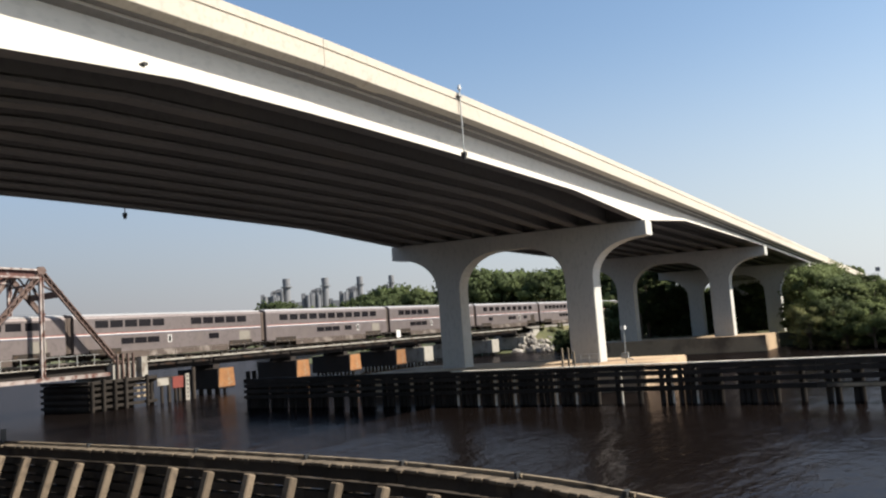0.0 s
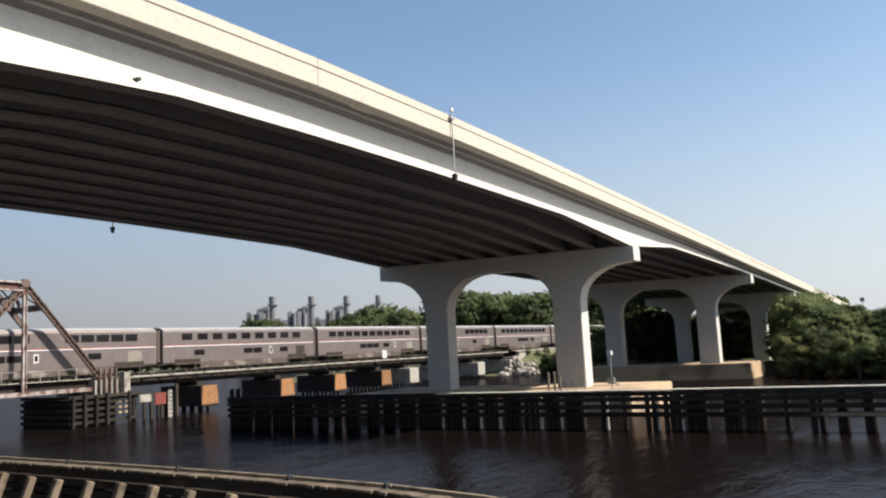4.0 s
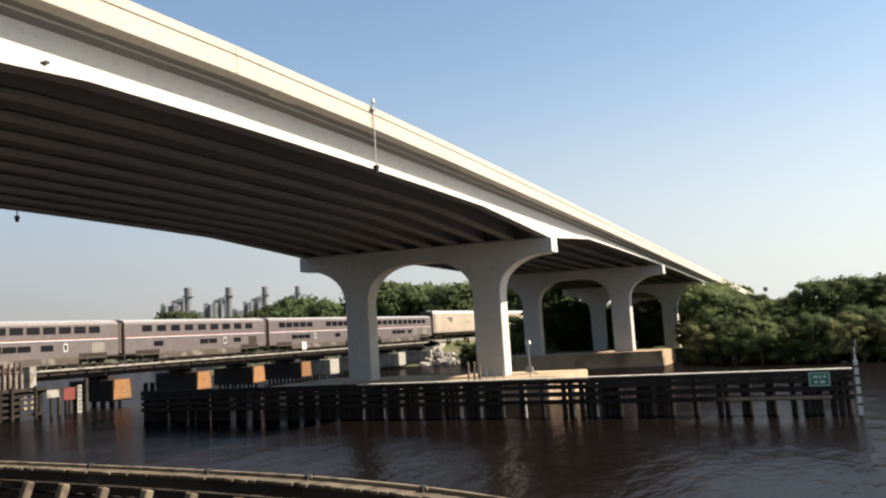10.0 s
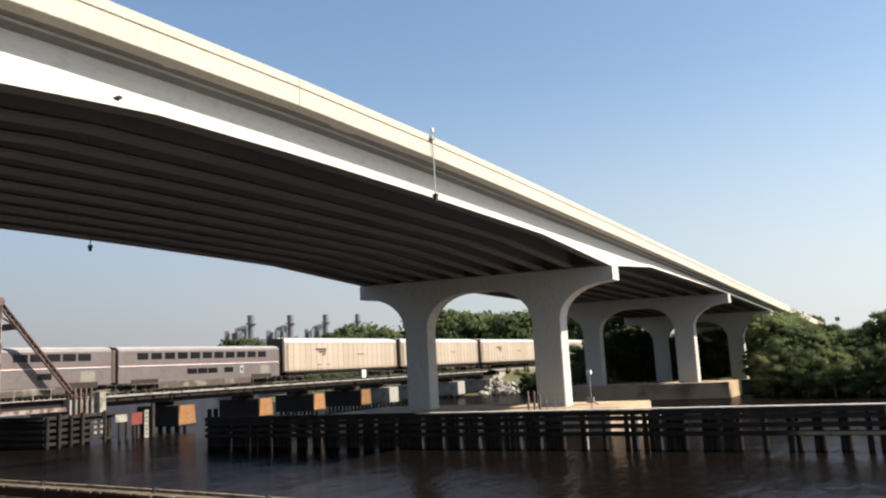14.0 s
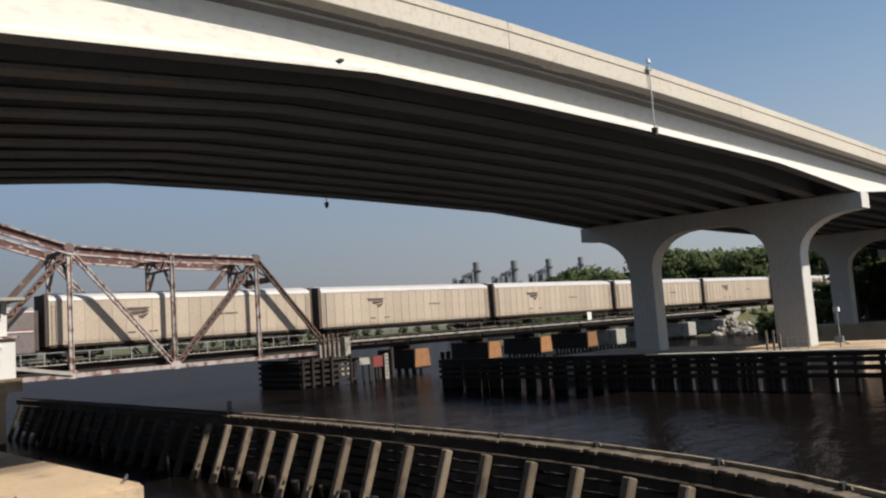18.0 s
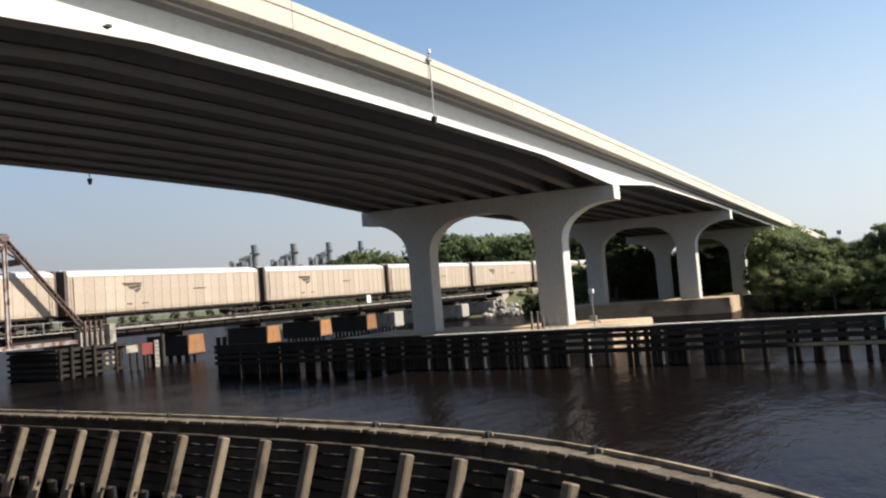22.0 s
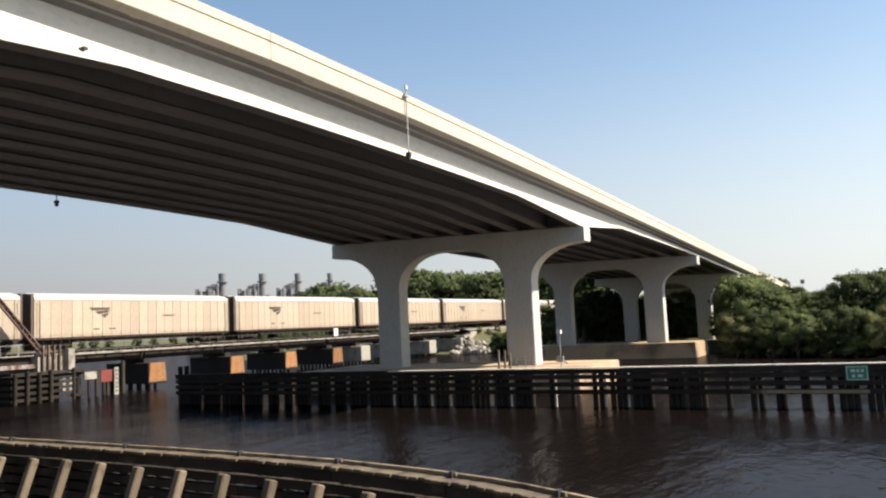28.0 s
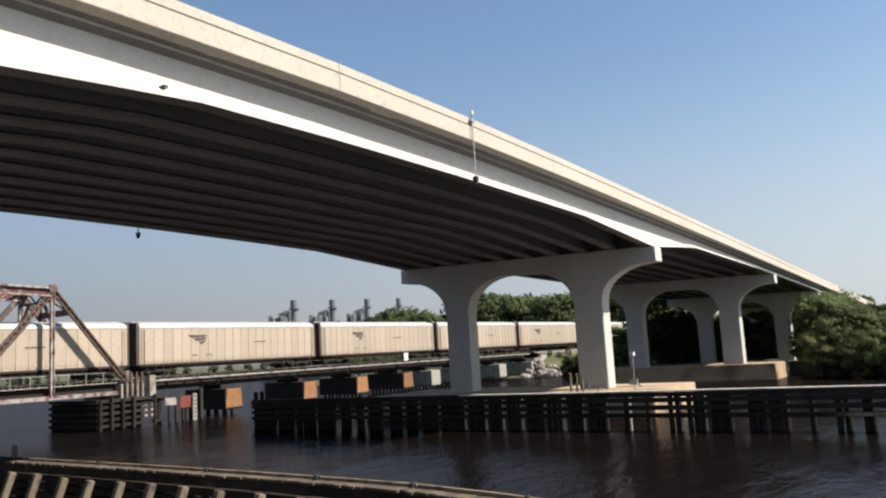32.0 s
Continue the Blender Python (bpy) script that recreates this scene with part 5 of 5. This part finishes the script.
        plant(TREES[(i + 1) % 3], x, y, land_height(x, y) - 0.2, rng.uniform(0.52, 0.62), rng.uniform(0, 6), "leafy green tree beside a bridge pier", "bank trees")
    for i in range(17):
        x, y = -64 + 2.9 * i, 192 + rng.uniform(0, 16)
        plant(TREES[i % 3], x, y, land_height(x, y) - 0.2, rng.uniform(0.68, 0.76), rng.uniform(0, 6), "leafy green tree in the shade behind a bridge", "bank trees")
    # wood beyond the railway, then the distant tree line
    for i in range(44):
        a = radians(32 - (-1.5 + i * 0.36) + rng.uniform(-0.004, 0.004))
        d = rng.uniform(235, 275)
        s = rng.uniform(0.92, 1.12) * (0.62 if i < 5 else 1.0)
        plant(FAR_TREES[rng.randrange(3)], -math.sin(a) * d, math.cos(a) * d, 0.5, s, rng.uniform(0, 6), "tall broadleaf tree in a wood beyond the railway", "far trees")
    for i in range(40):
        a = radians(32 - 3 + i * 0.42 + rng.uniform(-0.15, 0.15))
        d = rng.uniform(400, 460)
        s = rng.uniform(1.05, 1.3) if i < 22 else rng.uniform(0.95, 1.1) if i % 3 else 0.7
        plant(FAR_TREES[rng.randrange(3)], -math.sin(a) * d, math.cos(a) * d, 0.5, s, rng.uniform(0, 6), "tall broadleaf tree in a distant tree line", "far trees")


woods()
rs = thing("road_sign", (-24.5, 330, 9.0), "small dark square road sign seen from behind, on a post", "road sign")
part("panel", boxes(((-25.3, 330, 14.8), (-23.8, 330.08, 16.3))), HAZE_GREY, rs)
part("post", tube(bmesh.new(), (-24.5, 330.1, 2.0), (-24.5, 330.1, 16.0), 0.09, n=8), GALV, rs)
plant(FAR_TREES[0], -45.0, 436, 3.0, 0.95, 1.0, "tall broadleaf tree behind a bridge approach", "far trees")


# ---- power station in the distance ----
def power_unit(az, d, h, w):
    """One unit: a wide stack with a gallery, a stepped boiler house beside it, ducts and vessels."""
    a = radians(32 + az)
    x, y = -math.sin(a) * d, math.cos(a) * d
    p = thing("power_station_unit", (x, y, 0), "distant grey gas turbine unit with a wide round stack", "power station", "power station units")
    m = Matrix.Translation((x, y, 0)) @ Matrix.Rotation(a, 4, "Z")
    rng = random.Random(int(az * 10))

    def blk(u0, u1, z0, z1, deep=5.0):
        return box(bmesh.new(), (u0 * w, -deep, z0), (u1 * w, deep, z1), m)

    def upright(u, v, z0, z1, r0, r1=None):
        return tube(bmesh.new(), m @ Vector((u * w, v, z0)), m @ Vector((u * w, v, z1)), r0 * w, (r0 if r1 is None else r1) * w, 16)
    part("chimney", upright(0, 0, 0, h, 3.0, 2.2), HAZE_GREY, p)
    part("chimney_rim", upright(0, 0, h - 3.6, h, 2.45), HAZE_GREY, p)
    part("gallery", upright(0, 0, h - 5.6, h - 4.9, 3.6), HAZE_GREY, p)
    part("boiler_house", blk(-6.2, -2.6, 0, h - 6.6), HAZE_GREY, p)
    part("boiler_casing", blk(-9.5, -6.2, 0, h - 9.0), HAZE_GREY, p)
    part("duct", blk(-14.0, -9.5, 0, h - 11.0, 4), HAZE_GREY, p)
    part("inlet_filter", blk(-16.4, -13.6, 0, h - 9.6, 4), HAZE_GREY, p)
    part("turbine_hall", blk(4.4, 9.0, 0, h - 15.5, 6), HAZE_GREY, p)
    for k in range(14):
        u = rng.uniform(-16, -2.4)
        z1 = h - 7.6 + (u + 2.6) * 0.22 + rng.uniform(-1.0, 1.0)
        part("vent_pipe", upright(u, -5.2, 18, z1, rng.choice((0.25, 0.35, 0.5))), HAZE_GREY, p)
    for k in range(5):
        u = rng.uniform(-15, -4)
        part("vessel", upright(u, -5.6, 18, h - 9.5 + u * 0.08 - rng.uniform(0, 1.5), rng.uniform(0.8, 1.5)), HAZE_GREY, p)
    part("steam_drum", tube(bmesh.new(), m @ Vector((-9.6 * w, 0, h - 8.0)), m @ Vector((-3.5 * w, 0, h - 7.2)), 0.9 * w, n=12), HAZE_GREY, p)
    part("platform", blk(-10, -2, h - 8.6, h - 8.2, 5.6), HAZE_GREY, p)
    part("pipe_rack", blk(2.4, 4.6, 0, h - 14.0, 2), HAZE_GREY, p)


for az, d, h, w in ((11.9, 520, 44.5, 1.0), (9.2, 535, 44.8, 0.97), (6.75, 560, 46.0, 0.9), (4.5, 600, 48.2, 0.85)):
    power_unit(az, d, h, w)


# ---- train: cars built about their own middle, x across, y along, z = 0 at the rail ----
def bogie(parent, y, wheel_me, frame_me):
    b = shared("bogie", frame_me, parent, (0, y, 0))
    for dy in (-1.25, 1.25):
        shared("wheelset", wheel_me, b, (0, dy, 0.46))


def car_section(z_roof, half, shoulder, floor_z):
    pts = [(half, floor_z), (half, z_roof - shoulder)]
    for i in range(1, 6):
        a = math.pi / 2 * i / 5
        pts.append((half - shoulder * 1.3 * (1 - math.cos(a)), z_roof - shoulder + shoulder * 0.8 * math.sin(a)))
    pts.append((0, z_roof))
    return pts + [(-x, z) for x, z in pts[-2::-1]]


def running_gear():
    bm = tube(bmesh.new(), (-0.8, 0, 0), (-0.68, 0, 0), 0.46, n=18)
    tube(bm, (0.68, 0, 0), (0.8, 0, 0), 0.46, n=18)
    tube(bm, (-0.95, 0, 0), (0.95, 0, 0), 0.09, n=8)
    wheel = mesh_of("wheelset", bm, UNDERFRAME)
    bm = boxes(((-1.15, -1.9, 0.4), (-0.95, 1.9, 0.85)), ((0.95, -1.9, 0.4), (1.15, 1.9, 0.85)), ((-0.95, -0.35, 0.5), (0.95, 0.35, 0.95)), ((-0.6, -2.3, 0.15), (0.6, 2.3, 0.82)))
    for s in (-1, 1):
        for y in (-1.25, 1.25):
            box(bm, (s * 1.05 - 0.14, y - 0.25, 0.25), (s * 1.05 + 0.14, y + 0.25, 0.6))
    frame_me = mesh_of("bogie", bm, UNDERFRAME)
    return wheel, frame_me


WHEEL, BOGIE = running_gear()


def coach(variant):
    L = 25.9
    c = thing("passenger_coach", (0, 0, 0), "two-level stainless passenger coach with red, white and blue stripe", "railway coach", "passenger coaches")
    y0, y1 = -L / 2 + 0.45, L / 2 - 0.45
    sec = [(x, z) for x, z in car_section(4.75, 1.55, 0.55, 0.75)]
    part("body", loft(bmesh.new(), [[(x, y, z) for x, z in sec] for y in (y0, y1)]), STAINLESS, c)
    roof = [(x * 1.005, z + 0.012) for x, z in sec if z > 4.35]
    ring = roof + [(x * 0.97, z - 0.03) for x, z in roof[::-1]]
    part("roof", loft(bmesh.new(), [[(x, y, z) for x, z in ring] for y in (y0 + 0.02, y1 - 0.02)]), COACH_ROOF, c, "grey ribbed roof")
    for s in (-1, 1):
        x = s * 1.55
        for z0, z1, m in ((2.62, 2.72, RED_STRIPE), (2.53, 2.62, WHITE), (2.47, 2.53, BLUE)):
            part("stripe", boxes(((min(x, x + s * 0.012), y0 + 0.1, z0), (max(x, x + s * 0.012), y1 - 0.1, z1))), m, c)
        n = (11, 12, 9)[variant]
        ups = [y0 + 2.2 + (L - 5.4) * (i + 0.5) / n for i in range(n) if variant != 1 or i not in (5, 6)]
        lows = {0: [-2.4, -0.8, 0.8, 3.4], 1: [-6.5, -4.9, -3.3, 5.0], 2: [-7.4, 0.3, 1.9, 6.6]}[variant]
        wup = boxes(((-0.012, -0.74, 3.26), (0.012, 0.74, 4.0)))
        me = bpy.data.meshes.get("upper_window") or mesh_of("upper_window", wup, GLASS_DARK)
        for y in ups:
            shared("window", me, c, (x + s * 0.005, y, 0))
        me = bpy.data.meshes.get("lower_window") or mesh_of("lower_window", boxes(((-0.012, -0.74, 1.5), (0.012, 0.74, 2.12))), GLASS_DARK)
        for y in lows:
            shared("window", me, c, (x + s * 0.005, y, 0))
        yd = (5.6, -1.2, 4.2)[variant]
        d = part("door", boxes(((min(x, x + s * 0.015), yd - 0.55, 0.85), (max(x, x + s * 0.015), yd + 0.55, 2.3))), STAINLESS, c)
        part("door_window_frame", boxes(((min(x, x + s * 0.02), yd - 0.24, 1.4), (max(x, x + s * 0.02), yd + 0.24, 2.2))), WHITE, d, "white window frame")
        part("door_window", boxes(((min(x, x + s * 0.025), yd - 0.16, 1.5), (max(x, x + s * 0.025), yd + 0.16, 2.1))), GLASS_DARK, d)
        part("louvre_panel", boxes(((min(x, x + s * 0.012), y1 - 3.6, 1.0), (max(x, x + s * 0.012), y1 - 1.9, 2.2))), UNDERFRAME if variant == 2 else TAN_PANEL, c)
        for ya in (y0 + 1.6, y1 - 5.2):
            part("skirt_opening", boxes(((x - 0.03, ya, 0.5), (x + 0.03, ya + 3.6, 1.12))), UNDERFRAME, c)
    part("low_body", boxes(((-1.54, y0 + 5.25, 0.06), (1.54, y1 - 5.25, 0.76))), GRIMY_STAINLESS, c)
    for y, e in ((y0, -1), (y1, 1)):
        part("end_diaphragm", boxes(((-1.2, min(y, y + e * 0.43), 0.9), (1.2, max(y, y + e * 0.43), 4.35))), RACK_END, c, "dark end diaphragm")
        part("coupler", boxes(((-0.7, min(y - e * 1.2, y + e * 0.44), 0.25), (0.7, max(y - e * 1.2, y + e * 0.44), 0.76))), UNDERFRAME, c)
        bogie(c, y - e * 3.3, WHEEL, BOGIE)
    return c


def rack(variant):
    L = 28.35
    c = thing("auto_rack_car", (0, 0, 0), "cream enclosed auto-carrier freight car with ribbed side panels", "railway car", "auto-carrier cars")
    y0, y1 = -L / 2 + 0.75, L / 2 - 0.75
    sec = car_section(5.85, 1.55, 0.75, 1.15)
    roof_from = 5.05
    body = [(1.5, 1.2), (1.5, 5.15), (-1.5, 5.15), (-1.5, 1.2)]
    part("body", loft(bmesh.new(), [[(x, y, z) for x, z in body] for y in (y0, y1)]), CREAM, c)
    rf = [(x, z) for x, z in sec if z >= roof_from]
    part("roof", loft(bmesh.new(), [[(x, y, z) for x, z in rf] for y in (y0, y1)]), RACK_ROOF, c, "bright metal roof")
    n = 21
    w = (y1 - y0 - 1.2) / n
    me = bpy.data.meshes.get("side_panel") or mesh_of("side_panel", boxes(((-0.02, -w / 2 + 0.035, 1.5), (0.02, w / 2 - 0.035, 5.03))), CREAM)
    post = bpy.data.meshes.get("panel_post") or mesh_of("panel_post", boxes(((-0.03, -0.04, 1.25), (0.03, 0.04, 5.1))), CREAM)
    for s in (-1, 1):
        x = s * 1.5
        for i in range(n):
            shared("side_panel", me, c, (x + s * 0.02, y0 + 0.6 + w * (i + 0.5), 0))
        for i in range(n + 1):
            shared("panel_post", post, c, (x + s * 0.045, y0 + 0.6 + w * i, 0))
        part("side_sill", boxes(((x - 0.05, y0, 1.05), (x + 0.08, y1, 1.28))), UNDERFRAME, c)
        # emblem of slanted bars, and small stencil marks
        bm = bmesh.new()
        yc = y0 + 7.6 if s > 0 else y1 - 7.6
        for k in range(3):
            prof = [(-1.35 + 0.75 * k, 4.3 - 0.4 * k), (1.35 - 0.05 * k, 4.3 - 0.28 * k), (1.0 - 0.05 * k, 4.06 - 0.3 * k), (-0.95 + 0.75 * k, 4.0 - 0.4 * k)]
            loft(bm, [[(x + s * dx, yc + s * yy, zz) for yy, zz in prof] for dx in (0.06, 0.085)])
        part("emblem", bm, RACK_END, c, "dark slanted-bar emblem")
        for ya, yb, za in ((-0.9, -0.1, 1.95), (1.2, 2.0, 1.95), (8.5, 10.4, 3.3)):
            part("stencil", boxes(((x + s * 0.05 - 0.02, yc + ya, za), (x + s * 0.05 + 0.02, yc + yb, za + 0.13))), RACK_END, c)
        for y, e in ((y0, -1), (y1, 1)):
            bm = beams(((x + s * 0.1, y - e * 0.25, 1.3), (x + s * 0.1, y - e * 0.25, 4.9), 0.04, 0.04), ((x + s * 0.1, y - e * 0.6, 1.3), (x + s * 0.1, y - e * 0.6, 4.9), 0.04, 0.04))
            for k in range(9):
                beam(bm, (x + s * 0.1, y - e * 0.25, 1.5 + 0.4 * k), (x + s * 0.1, y - e * 0.6, 1.5 + 0.4 * k), 0.03, 0.03)
            part("ladder", bm, CREAM, c)
    for y, e in ((y0, -1), (y1, 1)):
        part("end_door", boxes(((-1.42, min(y, y + e * 0.3), 1.2), (1.42, max(y, y + e * 0.3), 5.7))), RACK_END, c, "dark end doors")
        part("coupler", boxes(((-0.15, min(y, y + e * 0.75), 0.75), (0.15, max(y, y + e * 0.75), 1.05))), UNDERFRAME, c)
        bogie(c, y - e * 2.6, WHEEL, BOGIE)
    bm = bmesh.new()
    for s in (-1, 1):
        for i in range(26):
            y = y0 + 1.0 + i * (y1 - y0 - 2) / 25
            box(bm, (s * 1.4 - 0.06, y - 0.05, 0.75), (s * 1.4 + 0.06, y + 0.05, 1.1))
        box(bm, (s * 1.4 - 0.08, y0 + 4.5, 0.7), (s * 1.4 + 0.08, y1 - 4.5, 0.8))
    box(bm, (-0.35, y0, 0.7), (0.35, y1, 1.1))
    part("underframe", bm, UNDERFRAME, c)
    return c


# where the joint between the last coach and the first auto-carrier stands
JOINT = [(0.0, 305.1), (3.0, 256.3), (6.0, 207.2), (9.0, 159.0), (11.0, 127.9), (13.0, 97.1), (15.0, 66.7), (17.5, 29.6), (19.0, 7.4), (21.0, -21.7), (23.0, -50.5), (26.0, -92.9), (29.0, -134.1), (32.0, -174.6)]
CARS = []
protos = [coach(k) for k in range(3)] + [rack(k) for k in range(2)]
order = [0, 1, 2, 0, 1, 0, 2, 1, 0, 1, 0, 2]
used = set()
for i in range(12):
    k = order[i]
    ob = protos[k] if k not in used else copy_thing(protos[k], pose(0, 0, 0))
    used.add(k)
    CARS.append((ob, -25.9 * (i + 0.5)))
for i in range(16):
    k = 3 + (i % 3 == 1)
    ob = protos[k] if k not in used else copy_thing(protos[k], pose(0, 0, 0))
    used.add(k)
    CARS.append((ob, 28.35 * (i + 0.5)))


def motions():
    for ob, off in CARS:
        walk(ob, [(t, pose(TRACK_X, j + off, RAIL_Z)) for t, j in JOINT])


motions()
